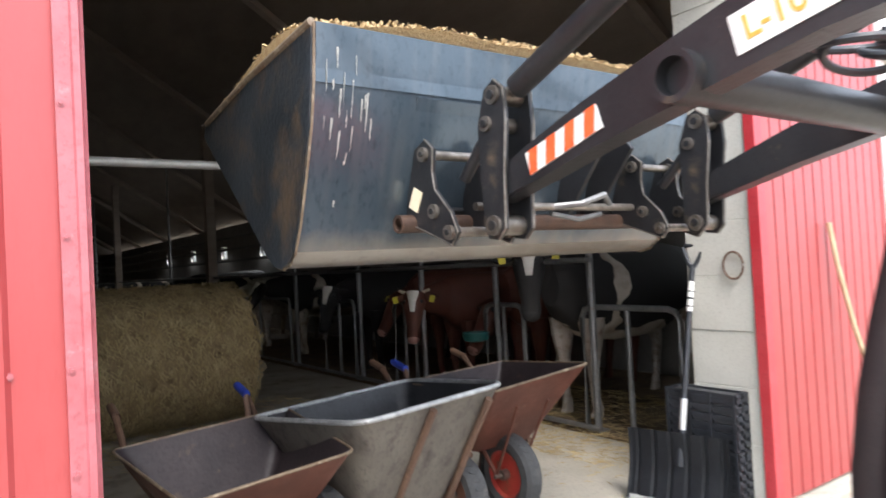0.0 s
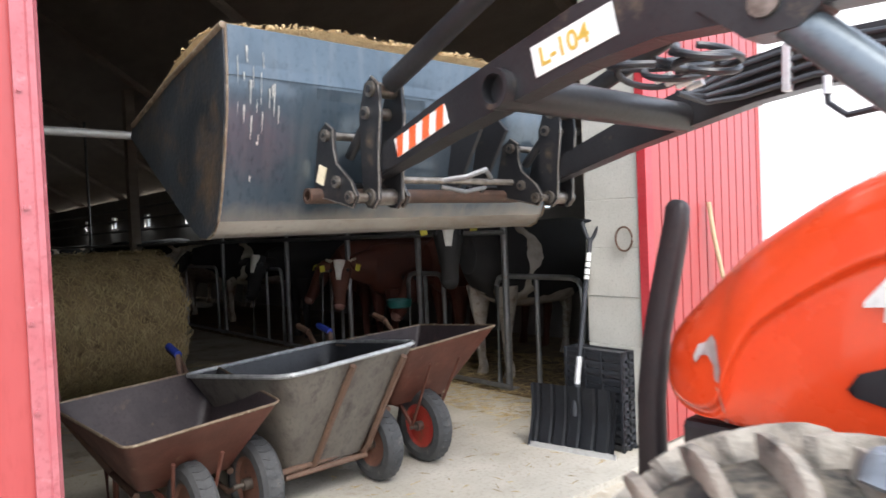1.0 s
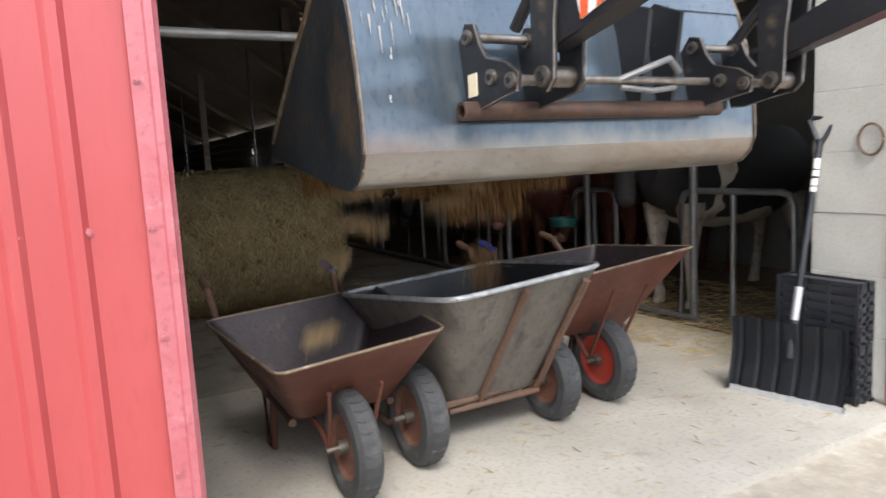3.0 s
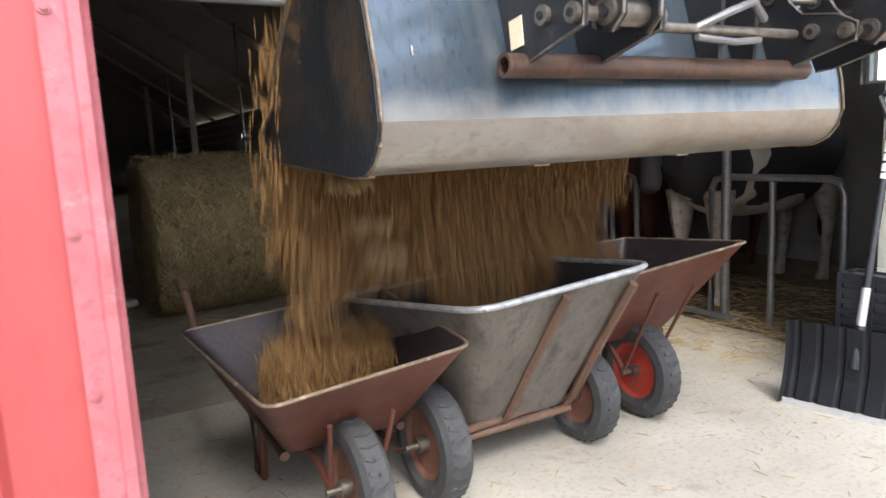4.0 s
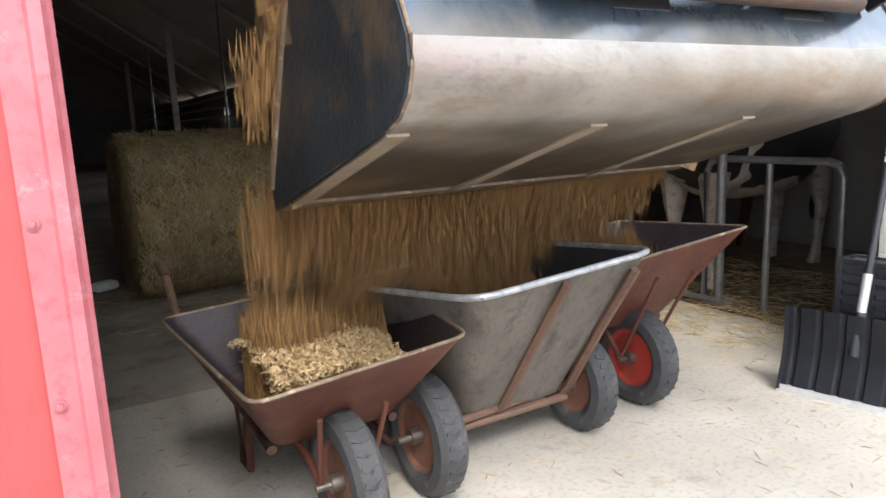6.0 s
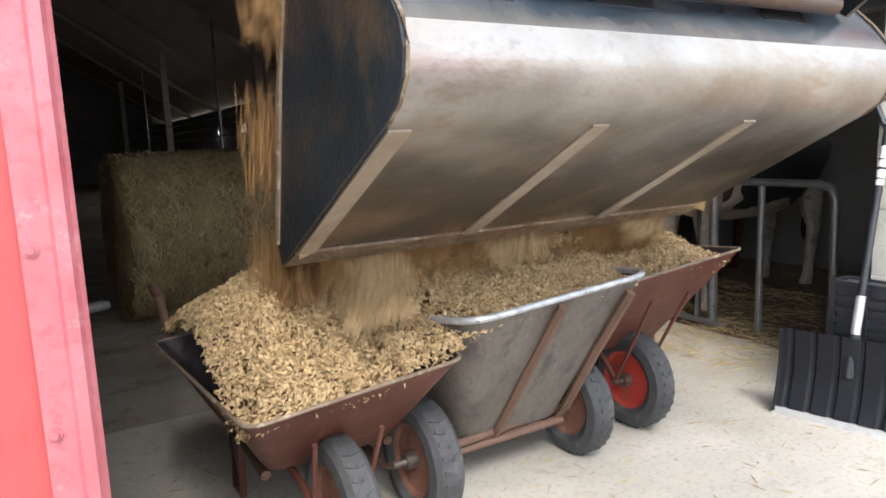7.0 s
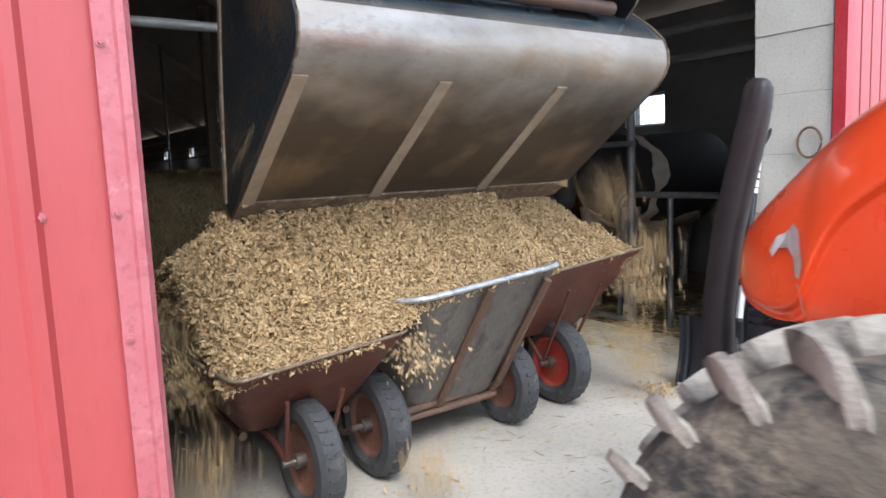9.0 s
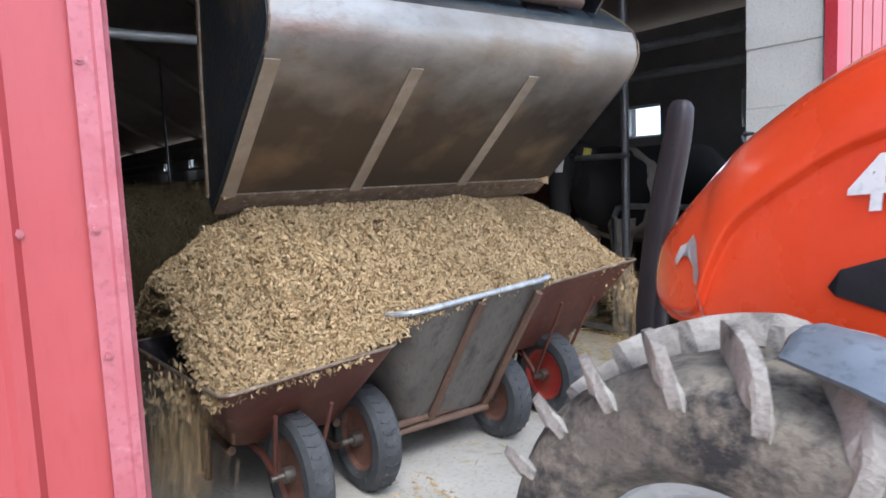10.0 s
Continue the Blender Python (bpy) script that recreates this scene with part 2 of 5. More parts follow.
def rubbed_paint():
    """Blue-grey paint, rubbed through to dirty steel in an uneven band low on the plate (its own z)."""
    t = BUCKET.node_tree
    p = t.nodes["Principled BSDF"]
    src = p.inputs["Base Color"].links[0].from_socket
    co, sp, nz, streak, add, rp, mx, mx2, rp2 = (t.nodes.new("ShaderNode" + k) for k in ("TexCoord", "SeparateXYZ", "TexNoise", "TexNoise", "Math", "MapRange", "Mix", "Mix", "MapRange"))
    mp = t.nodes.new("ShaderNodeMapping")
    mp.inputs["Scale"].default_value = (9.0, 1.0, 0.7)
    for k in (sp.inputs[0], nz.inputs["Vector"], mp.inputs[0]):
        t.links.new(co.outputs["Object"], k)
    t.links.new(mp.outputs[0], streak.inputs["Vector"])
    nz.inputs["Scale"].default_value, nz.inputs["Detail"].default_value = 6.0, 9.0
    streak.inputs["Scale"].default_value, streak.inputs["Detail"].default_value = 2.0, 6.0
    add.operation, add.inputs[1].default_value = "MULTIPLY_ADD", 0.16
    t.links.new(nz.outputs[0], add.inputs[0])
    t.links.new(sp.outputs["Z"], add.inputs[2])
    rp.inputs[1].default_value, rp.inputs[2].default_value, rp.inputs[3].default_value, rp.inputs[4].default_value = 0.18, 0.26, 1.0, 0.0
    t.links.new(add.outputs[0], rp.inputs[0])
    rp2.inputs[1].default_value, rp2.inputs[2].default_value, rp2.inputs[4].default_value = 0.52, 0.72, 0.35
    t.links.new(streak.outputs[0], rp2.inputs[0])
    mx.data_type = mx2.data_type = "RGBA"
    mx2.inputs[7].default_value, mx.inputs[7].default_value = (0.14, 0.15, 0.155, 1), (0.25, 0.225, 0.19, 1)
    t.links.new(rp2.outputs[0], mx2.inputs[0])
    t.links.new(src, mx2.inputs[6])
    t.links.new(mx2.outputs[2], mx.inputs[6])
    t.links.new(rp.outputs[0], mx.inputs[0])
    t.links.new(mx.outputs[2], p.inputs["Base Color"])


rubbed_paint()


def cow_spots(name, seed):
    """Black hide; white belly and one large white patch over the shoulder, with wavy borders."""
    m = mat(name, (0.012, 0.011, 0.011), (0.018, 0.016, 0.015), 9, 0.85, bump=0.3, fine=150)
    t = m.node_tree
    p = t.nodes["Principled BSDF"]
    src = p.inputs["Base Color"].links[0].from_socket
    co, sp, nz, big, low, dx, patch, rp, rp2, mx, dirt = (t.nodes.new("ShaderNode" + k) for k in ("TexCoord", "SeparateXYZ", "TexNoise", "TexNoise", "Math", "Math", "Math", "MapRange", "MapRange", "Mix", "Mix"))
    mp = t.nodes.new("ShaderNodeMapping")
    mp.inputs["Location"].default_value = (seed, seed * 0.7, 0)
    t.links.new(co.outputs["Object"], sp.inputs[0])
    t.links.new(co.outputs["Object"], mp.inputs[0])
    for k, sc, dt in ((nz, 3.2, 2.0), (big, 5.0, 4.0)):
        t.links.new(mp.outputs[0], k.inputs["Vector"])
        k.inputs["Scale"].default_value, k.inputs["Detail"].default_value = sc, dt
    # belly: low on the body; patch: behind the shoulder
    low.operation, dx.operation, patch.operation = "MULTIPLY_ADD", "MULTIPLY_ADD", "COMPARE"
    low.inputs[1].default_value = 0.55
    t.links.new(nz.outputs[0], low.inputs[0])
    t.links.new(sp.outputs["Z"], low.inputs[2])
    rp.inputs[1].default_value, rp.inputs[2].default_value, rp.inputs[3].default_value, rp.inputs[4].default_value = 0.945, 0.96, 1.0, 0.0
    t.links.new(low.outputs[0], rp.inputs[0])
    dx.inputs[1].default_value = 0.7
    t.links.new(nz.outputs[0], dx.inputs[0])
    t.links.new(sp.outputs["X"], dx.inputs[2])
    patch.inputs[1].default_value, patch.inputs[2].default_value = -0.02, 0.085
    t.links.new(dx.outputs[0], patch.inputs[0])
    either = t.nodes.new("ShaderNodeMath")
    either.operation = "MAXIMUM"
    t.links.new(rp.outputs[0], either.inputs[0])
    t.links.new(patch.outputs[0], either.inputs[1])
    dirt.data_type = mx.data_type = "RGBA"
    dirt.inputs[6].default_value, dirt.inputs[7].default_value = (0.50, 0.44, 0.37, 1), (0.26, 0.19, 0.13, 1)
    rp2.inputs[1].default_value, rp2.inputs[2].default_value = 0.45, 0.7
    t.links.new(big.outputs[0], rp2.inputs[0])
    t.links.new(rp2.outputs[0], dirt.inputs[0])
    t.links.new(either.outputs[0], mx.inputs[0])
    t.links.new(src, mx.inputs[6])
    t.links.new(dirt.outputs[2], mx.inputs[7])
    t.links.new(mx.outputs[2], p.inputs["Base Color"])
    return m


SPOTS = cow_spots("spotted_cow_hide", 3.1)

glass = bpy.data.materials.new("window_glass")
glass.use_nodes = True
gp = glass.node_tree.nodes["Principled BSDF"]
gp.inputs["Transmission Weight"].default_value, gp.inputs["Roughness"].default_value = 1.0, 0.15
gp.inputs["Base Color"].default_value, gp.inputs["IOR"].default_value = (0.9, 0.95, 0.95, 1), 1.1


# ---- mesh helpers ----
def part(name, bm, material, parent=None, label="", smooth=False):
    """Links a bmesh as one mesh object, under a thing or a part."""
    me = bpy.data.meshes.new(name)
    bmesh.ops.recalc_face_normals(bm, faces=bm.faces)
    bm.to_mesh(me)
    bm.free()
    for one in material if isinstance(material, (list, tuple)) else [material]:
        me.materials.append(one)
    if smooth:
        me.polygons.foreach_set("use_smooth", [True] * len(me.polygons))
        me.set_sharp_from_angle(angle=radians(35))
    ob = new(name, me)
    ob.parent = parent
    if label:
        ob["label"] = label
    return ob


def thing(name, label, category, m=None, group="", kind=""):
    ob = new(name)
    ob.empty_display_size = 0.1
    tagged(ob, label, category, group, kind)
    if m is not None:
        ob.matrix_basis = m
    return ob


def V(*p):
    return Vector(p)


def box(bm, x0, x1, y0, y1, z0, z1, bevel=0.0, m=None):
    r = bmesh.ops.create_cube(bm, size=1.0)
    vs = r["verts"]
    bmesh.ops.transform(bm, matrix=Matrix.LocRotScale(((x0 + x1) / 2, (y0 + y1) / 2, (z0 + z1) / 2), None, (x1 - x0, y1 - y0, z1 - z0)), verts=vs)
    if bevel:
        es = list({e for v in vs for e in v.link_edges})
        vs = list({v for f in bmesh.ops.bevel(bm, geom=es, offset=bevel, segments=2, affect="EDGES", profile=0.5)["faces"] for v in f.verts} | {v for v in vs if v.is_valid})
    if m is not None:
        bmesh.ops.transform(bm, matrix=m, verts=vs)
    return bm


def rod(bm, a, b, r, seg=12, r2=None, caps=True):
    """A round bar from a to b."""
    a, b = Vector(a), Vector(b)
    d = b - a
    q = d.to_track_quat("Z", "Y").to_matrix().to_4x4()
    bmesh.ops.create_cone(bm, cap_ends=caps, segments=seg, radius1=r, radius2=r if r2 is None else r2, depth=d.length,
                          matrix=Matrix.Translation((a + b) / 2) @ q)
    return bm


def bent(bm, pts, r, seg=10):
    """A round bar along a row of points."""
    pts = [Vector(p) for p in pts]
    rings = []
    up = V(0, 0, 1)
    for i, p in enumerate(pts):
        d = (pts[min(i + 1, len(pts) - 1)] - pts[max(i - 1, 0)]).normalized()
        side = d.cross(up)
        side = side.normalized() if side.length > 1e-3 else d.orthogonal().normalized()
        top = side.cross(d)
        rings.append([bm.verts.new(p + r * (math.cos(k * math.tau / seg) * side + math.sin(k * math.tau / seg) * top)) for k in range(seg)])
    for a, b in zip(rings, rings[1:]):
        for k in range(seg):
            bm.faces.new((a[k], a[(k + 1) % seg], b[(k + 1) % seg], b[k]))
    bm.faces.new(rings[0][::-1])
    bm.faces.new(rings[-1])
    return bm


def slab(bm, profile, x0, x1):
    """A closed (y, z) outline extruded along x."""
    a = [bm.verts.new((x0, y, z)) for y, z in profile]
    b = [bm.verts.new((x1, y, z)) for y, z in profile]
    bm.faces.new(a)
    bm.faces.new(b[::-1])
    for i in range(len(a)):
        j = (i + 1) % len(a)
        bm.faces.new((a[i], b[i], b[j], a[j]))
    return bm


def bar_path(bm, pts, w, h):
    """A box section of width w (along x) and height h along a (y, z) row at x = 0."""
    up, lo = [], []
    for i, p in enumerate(pts):
        a, b = Vector(pts[max(i - 1, 0)]), Vector(pts[min(i + 1, len(pts) - 1)])
        d = (b - a).normalized()
        nrm = V(-d.y, d.x)
        hh = h[i] if isinstance(h, (list, tuple)) else h
        up.append(tuple(Vector(p) + nrm * hh / 2))
        lo.append(tuple(Vector(p) - nrm * hh / 2))
    return slab(bm, up + lo[::-1], -w / 2, w / 2)


def loft(bm, rings, close=True, caps=True):
    vs = [[bm.verts.new(p) for p in r] for r in rings]
    k = len(vs[0])
    for a, b in zip(vs, vs[1:]):
        for i in range(k if close else k - 1):
            bm.faces.new((a[i], a[(i + 1) % k], b[(i + 1) % k], b[i]))
    if caps and close:
        bm.faces.new(vs[0][::-1])
        bm.faces.new(vs[-1])
    return bm


def lathe(bm, profile, seg=32, axis="x"):
    """A (radius, along) outline turned round the x axis; closed outline."""
    rings = []
    for k in range(seg):
        c, s = math.cos(k * math.tau / seg), math.sin(k * math.tau / seg)
        rings.append([bm.verts.new((x, r * c, r * s)) for r, x in profile])
    n = len(profile)
    for k in range(seg):
        a, b = rings[k], rings[(k + 1) % seg]
        for i in range(n):
            bm.faces.new((a[i], a[(i + 1) % n], b[(i + 1) % n], b[i]))
    return bm


def NB():
    return bmesh.new()


def flakes(rng, pts, size):
    """Small four-cornered chips at the given places: vertices and faces."""
    n = len(pts)
    a = rng.normal(size=(n, 3))
    a /= np.linalg.norm(a, axis=1)[:, None]
    b = np.cross(a, rng.normal(size=(n, 3)))
    b /= np.linalg.norm(b, axis=1)[:, None]
    c = np.cross(a, b)
    l = size * rng.uniform(0.55, 1.5, n)[:, None]
    w = l * rng.uniform(0.28, 0.75, n)[:, None]
    v = np.stack([pts + a * l / 2, pts - a * l / 2 + b * w / 2, pts - a * l / 2 - b * w / 2, pts + c * w * 0.35], 1).reshape(-1, 3)
    k = np.arange(n)[:, None] * 4
    f = np.concatenate([k + np.array(o) for o in ((0, 1, 3), (1, 2, 3), (2, 0, 3), (0, 2, 1))])
    return v, f


def chip_mesh(name, rng, pts, size, base=None):
    """A mesh of loose chips, on top of an optional packed base (vertices, faces)."""
    v, f = flakes(rng, pts, size)
    faces = f.tolist()
    verts = v.tolist()
    nb = 0
    if base:
        off = len(verts)
        verts += base[0]
        bf = [[i + off for i in q] for q in base[1]]
        nb = len(bf)
        faces += bf
    me = bpy.data.meshes.new(name)
    me.from_pydata(verts, [], faces)
    me.materials.append(FEED)
    me.materials.append(FEEDBASE)
    me.polygons.foreach_set("material_index", [0] * (len(faces) - nb) + [1] * nb)
    return me


# ---- the setting: yard, floor, walls, roof ----
def setting(name, bm, material, label, category):
    return tagged(part(name, bm, material), label, category, "", "structure")


bm = NB()
bmesh.ops.create_grid(bm, x_segments=40, y_segments=40, size=600)
for v in bm.verts:
    v.co.z = -0.035
setting("ground", bm, YARD, "pale gravelly farmyard ground outside the barn door", "ground")
bm = box(NB(), -5.2, 4.6, 0.0, 2.25, -0.3, 0.0)
setting("floor", bm, CONC, "worn pale concrete barn floor strewn with straw", "floor")
# inner floor as a darker stained slab; daylight falling off is in its colour
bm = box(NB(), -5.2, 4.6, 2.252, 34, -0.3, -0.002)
setting("passage_floor", bm, SHADECONC, "stained concrete of the inner barn passage, coloured darker for fading daylight", "floor")
bm = box(NB(), 2.36, 4.6, 0.75, 33.9, 0.0, 0.03, 0.01)
setting("bedding_floor", bm, DIRT, "dark trodden bedding under the cattle", "floor")

X0, X1, TOP = -1.13, 1.876, 2.95          # door opening; its unseen top edge is set low to dim the barn
bm = box(NB(), -7, X0 - 0.02, 0.0, 0.3, -0.3, 3.6)
box(bm, X0 - 0.02, X1, 0.0, 0.3, TOP, 3.6)
setting("wall_front", bm, MORTAR, "rendered front wall of the barn, unseen over the door", "wall")
bm = box(NB(), X1 + 0.015, 7, 0.10, 0.485, -0.3, 3.6)
wall_right = setting("wall_front_right", bm, MORTAR, "block-built front wall with pale block door jamb", "wall")
bm = box(NB(), 3.38, 7, 0.04, 0.1, -0.3, 3.6)
setting("render_front", bm, mat("white_render", (0.86, 0.87, 0.88), (0.8, 0.81, 0.82), 2, 0.85, bump=0.2), "white rendered outer wall face", "wall")
bm = box(NB(), -7.2, 7.2, -0.3, 0.6, 3.6, 3.72)
setting("eaves", bm, TIMBER, "dark timber eaves board above the barn door", "trim")

WIN = [(1.86, 1.70), (3.25, 1.68), (13.8, 1.9), (16.72, 1.92), (19.66, 1.95), (22.6, 1.97)]
bm = box(NB(), 4.6, 4.85, 0.3, 34, -0.3, 1.5)
box(bm, 4.6, 4.85, 0.3, 34, 2.15, 2.6)
last = 0.3
for y, z in WIN:
    box(bm, 4.6, 4.85, last, y - 0.25, 1.5, 2.15)
    box(bm, 4.6, 4.85, y - 0.25, y + 0.25, 1.5, z - 0.17)
    box(bm, 4.6, 4.85, y - 0.25, y + 0.25, z + 0.17, 2.15)
    last = y + 0.25
box(bm, 4.6, 4.85, last, 34, 1.5, 2.15)
setting("wall_east", bm, WALLIN, "dark inner side wall behind the cattle", "wall")
for i, (y, z) in enumerate(WIN):
    w = thing("window_%d" % (i + 1), "small bright barn window in a dark wall", "window", pose(4.7, y, z), kind="structure")
    bm = NB()
    for a in ((-0.25, -0.22, -0.17, 0.17), (0.22, 0.25, -0.17, 0.17), (-0.22, 0.22, -0.17, -0.145), (-0.22, 0.22, 0.145, 0.17)):
        box(bm, -0.03, 0.03, a[0], a[1], a[2], a[3])
    part("window_frame", bm, WHITE, w)
    ob = part("pane", box(NB(), -0.003, 0.003, -0.22, 0.22, -0.145, 0.145), glass, w)
    ob.visible_shadow = False
for i, (y, z) in enumerate(WIN):
    sky_in = new("window_light", bpy.data.lights.new("window_light", "AREA"))
    sky_in.data.shape, sky_in.data.size, sky_in.data.size_y = "RECTANGLE", 0.44, 0.29
    sky_in.data.energy, sky_in.data.color = 0.3 if y < 5 else 4.5, (0.93, 0.97, 1.0)
    sky_in.matrix_world = look((4.58, y, z), (3.0, y, z - 0.9))
setting("wall_west", box(NB(), -5.45, -5.2, 0.3, 34, -0.3, 2.6), WALLIN, "dark inner side wall", "wall")
setting("wall_back", box(NB(), -5.45, 4.85, 34, 34.3, -0.3, 6.5), WALLIN, "dark far end wall of the barn", "wall")
bm = NB()
slab(bm, [(-5.6, 2.6), (-0.3, 6.0), (5.0, 2.6), (5.0, 2.7), (-0.3, 6.1), (-5.6, 2.7)], 0.05, 34.3)
bmesh.ops.rotate(bm, verts=bm.verts, cent=(0, 0, 0), matrix=Euler((0, 0, radians(90))).to_matrix())
for v in bm.verts:
    v.co.x = -v.co.x
box(bm, -5.4, 4.8, 0.05, 0.3, 3.6, 3.7)
for k in range(8):
    y = 1.9 + 4.25 * k
    for sx, ex in ((-5.4, -0.3), (4.8, -0.3)):
        rod(bm, (sx, y, 2.52), (ex, y, 5.9), 0.07, 6)
setting("ceiling", bm, TIMBER, "dark timber roof slopes with rafters", "ceiling")
bm = NB()
slab(bm, [(-5.6, 2.6), (-0.3, 6.0), (5.0, 2.6)], 0.12, 0.25)
bmesh.ops.rotate(bm, verts=bm.verts, cent=(0, 0, 0), matrix=Euler((0, 0, radians(90))).to_matrix())
for v in bm.verts:
    v.co.x = -v.co.x
    v.co.z += 1.02 if v.co.z < 3 else 0.0
setting("gable", bm, TIMBER, "dark boarded gable above the barn door", "wall")


def cladding(name, x0, x1, z0, z1, y, pitch, label, groove=False):
    """Trapezoid-ribbed steel sheet between x0 and x1, ribs upright."""
    prof = [(x0, y)]
    x = x0 + pitch * 0.5
    while x + 0.03 < x1:
        prof += [(x - 0.007, y), (x - 0.005, y + 0.013), (x + 0.005, y + 0.013), (x + 0.007, y)] if groove else [(x - 0.022, y), (x - 0.010, y - 0.011), (x + 0.010, y - 0.011), (x + 0.022, y)]
        x += pitch
    prof.append((x1, y))
    ring = prof + [(px, py + 0.005) for px, py in prof[::-1]]
    bm = NB()
    loft(bm, [[(px, py, z) for px, py in ring] for z in (z0, z1)], True, False)
    return setting(name, bm, RED, label, "wall cladding")


left_clad = cladding("cladding_left", -3.4, X0 - 0.06, 0.02, 3.5, -0.10, 0.107, "red ribbed steel sheet door panel with screws")
right_clad = cladding("cladding_right", X1 + 0.02, 3.37, 0.02, 3.5, 0.068, 0.105, "pale red grooved sheet door panel in the yard light", True)
bm = box(NB(), -3.4, X0 - 0.01, -0.085, -0.03, 0.0, 3.5)
setting("door_frame_left", bm, TIMBER, "timber frame behind the red sheet panel", "frame")
bm = box(NB(), X1 + 0.03, 3.35, 0.088, 0.098, 0.02, 3.5)
setting("door_frame_right", bm, TIMBER, "timber frame behind the red sheet panel", "frame")
bm = NB()
slab(bm, [(X0 - 0.062, -0.118), (X0 - 0.03, -0.118), (X0 - 0.026, -0.126), (X0 - 0.012, -0.126), (X0 - 0.006, -0.118), (X0 + 0.0, -0.112), (X0 + 0.0, 0.02), (X0 - 0.006, 0.02),
          (X0 - 0.008, -0.108), (X0 - 0.062, -0.110)], 0.0, 3.5)
for v in bm.verts:
    v.co = V(v.co.y, v.co.z, v.co.x)
trim_left = setting("trim_left", bm, TRIM, "faded red folded corner trim with rivets beside the barn door", "trim")
bm = NB()
slab(bm, [(X1 - 0.012, 0.045), (X1 + 0.055, 0.045), (X1 + 0.055, 0.053), (X1 - 0.004, 0.053), (X1 - 0.004, 0.10), (X1 - 0.012, 0.10)], 0.0, 3.5)
for v in bm.verts:
    v.co = V(v.co.y, v.co.z, v.co.x)
setting("trim_right", bm, mat("dark_red_trim", (0.42, 0.03, 0.04), (0.48, 0.05, 0.06), 6, 0.4, bump=0.03), "dark red folded corner trim on the door jamb", "trim")

screw_bm = NB()
rod(screw_bm, (0, 0, 0), (0, -0.003, 0), 0.0085, 12)
rod(screw_bm, (0, -0.003, 0), (0, -0.008, 0), 0.005, 6, 0.0045)
screw = part("screw", screw_bm, TRIM, trim_left)
screw.matrix_basis = pose(X0 - 0.052, -0.118, 0.06)
for z in (0.34, 0.61, 0.90, 1.123, 1.41, 1.70, 1.97, 2.25, 2.53, 2.80, 3.1):
    s = new("screw", screw.data)
    s.parent, s.matrix_basis = trim_left, pose(X0 - 0.052, -0.118, z)
for k in range(14):
    for z in (0.3, 1.123, 1.95):
        s = new("screw", screw.data)
        s.parent, s.matrix_basis = left_clad, pose(X0 - 0.165 - 0.116 * k, -0.102, z)

bm = box(NB(), 0, 0.4, 0.0, 0.37, 0.0, 0.2855, 0.003)
blk = part("block", bm, BLOCK, wall_right)
blk.matrix_basis = pose(X1, 0.112, 0.02)
for k in range(1, 12):
    b = new("block", blk.data)
    b.parent, b.matrix_basis = wall_right, pose(X1 + 0.002 * (k % 3), 0.112, 0.02 + 0.287 * k)

# small iron ring on the jamb
bm = NB()
bent(bm, [(0, 0.055 * math.cos(a), 0.07 * math.sin(a)) for a in np.linspace(0, math.tau, 22)], 0.006, 8)
ring = tagged(part("wall_ring", bm, IRON), "thin rusty wire ring hanging on the block jamb", "ring")
ring.matrix_basis = pose(X1 - 0.014, 0.20, 1.22)

# ---- stall rails, posts and pipes ----
def post(x, y, h=2.6, r=0.028):
    p = thing("stall_post", "grey steel stall post standing on the barn floor", "post", pose(x, y, 0), "stall posts")
    part("shaft", rod(NB(), (0, 0, 0), (0, 0, h), r, 12), GALV, p, smooth=True)
    part("foot_plate", box(NB(), -0.06, 0.06, -0.06, 0.06, 0.03 if x > 2.36 else 0.0, 0.042, 0.003), GALV, p)
    return p


for y in (1.67, 2.75, 3.9, 5.2, 7.0, 13.6, 23.0):
    post(2.41, y, 2.6 if y < 6 else 3.9)
for y in (10.5, 19.0, 28.0):
    p = thing("roof_post", "thick dull grey timber post carrying the barn roof", "post", pose(2.35, y, 0), "roof posts")
    part("shaft", box(NB(), -0.08, 0.08, -0.08, 0.08, 0.0, 4.0, 0.01), TIMBER, p)
    part("plinth", box(NB(), -0.12, 0.12, -0.12, 0.12, 0.0, 0.25, 0.015), MORTAR, p)


def hoop(x, y0, y1, h=0.93):
    g = thing("stall_rail", "grey bent steel pipe stall rail", "rail", pose(x, 0, 0), "stall rails")
    pts = [(0, y0, 0.03), (0, y0, h - 0.08), (0, y0 + 0.03, h - 0.02), (0, y0 + 0.09, h)]
    pts += [(0, y1 - 0.09, h), (0, y1 - 0.03, h - 0.02), (0, y1, h - 0.08), (0, y1, 0.03)]
    part("pipe", bent(NB(), pts, 0.022, 10), GALV, g, smooth=True)
    part("upright", rod(NB(), (0, (y0 + y1) / 2, 0.03), (0, (y0 + y1) / 2, h - 0.02), 0.02, 10), GALV, g, smooth=True)
    return g


for y0, y1 in ((0.95, 1.80), (2.45, 2.95), (4.1, 4.5), (5.4, 6.2), (7.3, 9.6)):
    hoop(2.44, y0, y1)
for z, r in ((0.06, 0.02), (1.28, 0.02)):
    b = tagged(part("long_rail", rod(NB(), (2.36, 1.6, z), (2.36, 30, z), r, 10), GALV, smooth=True), "long horizontal grey steel rail along the stalls", "rail")
for z in (1.55, 1.75, 1.95):
    tagged(part("water_pipe", rod(NB(), (2.45, 6.8, z), (2.45, 32, z), 0.022, 8), GALV, smooth=True), "grey pipe running along the stall posts", "pipe")
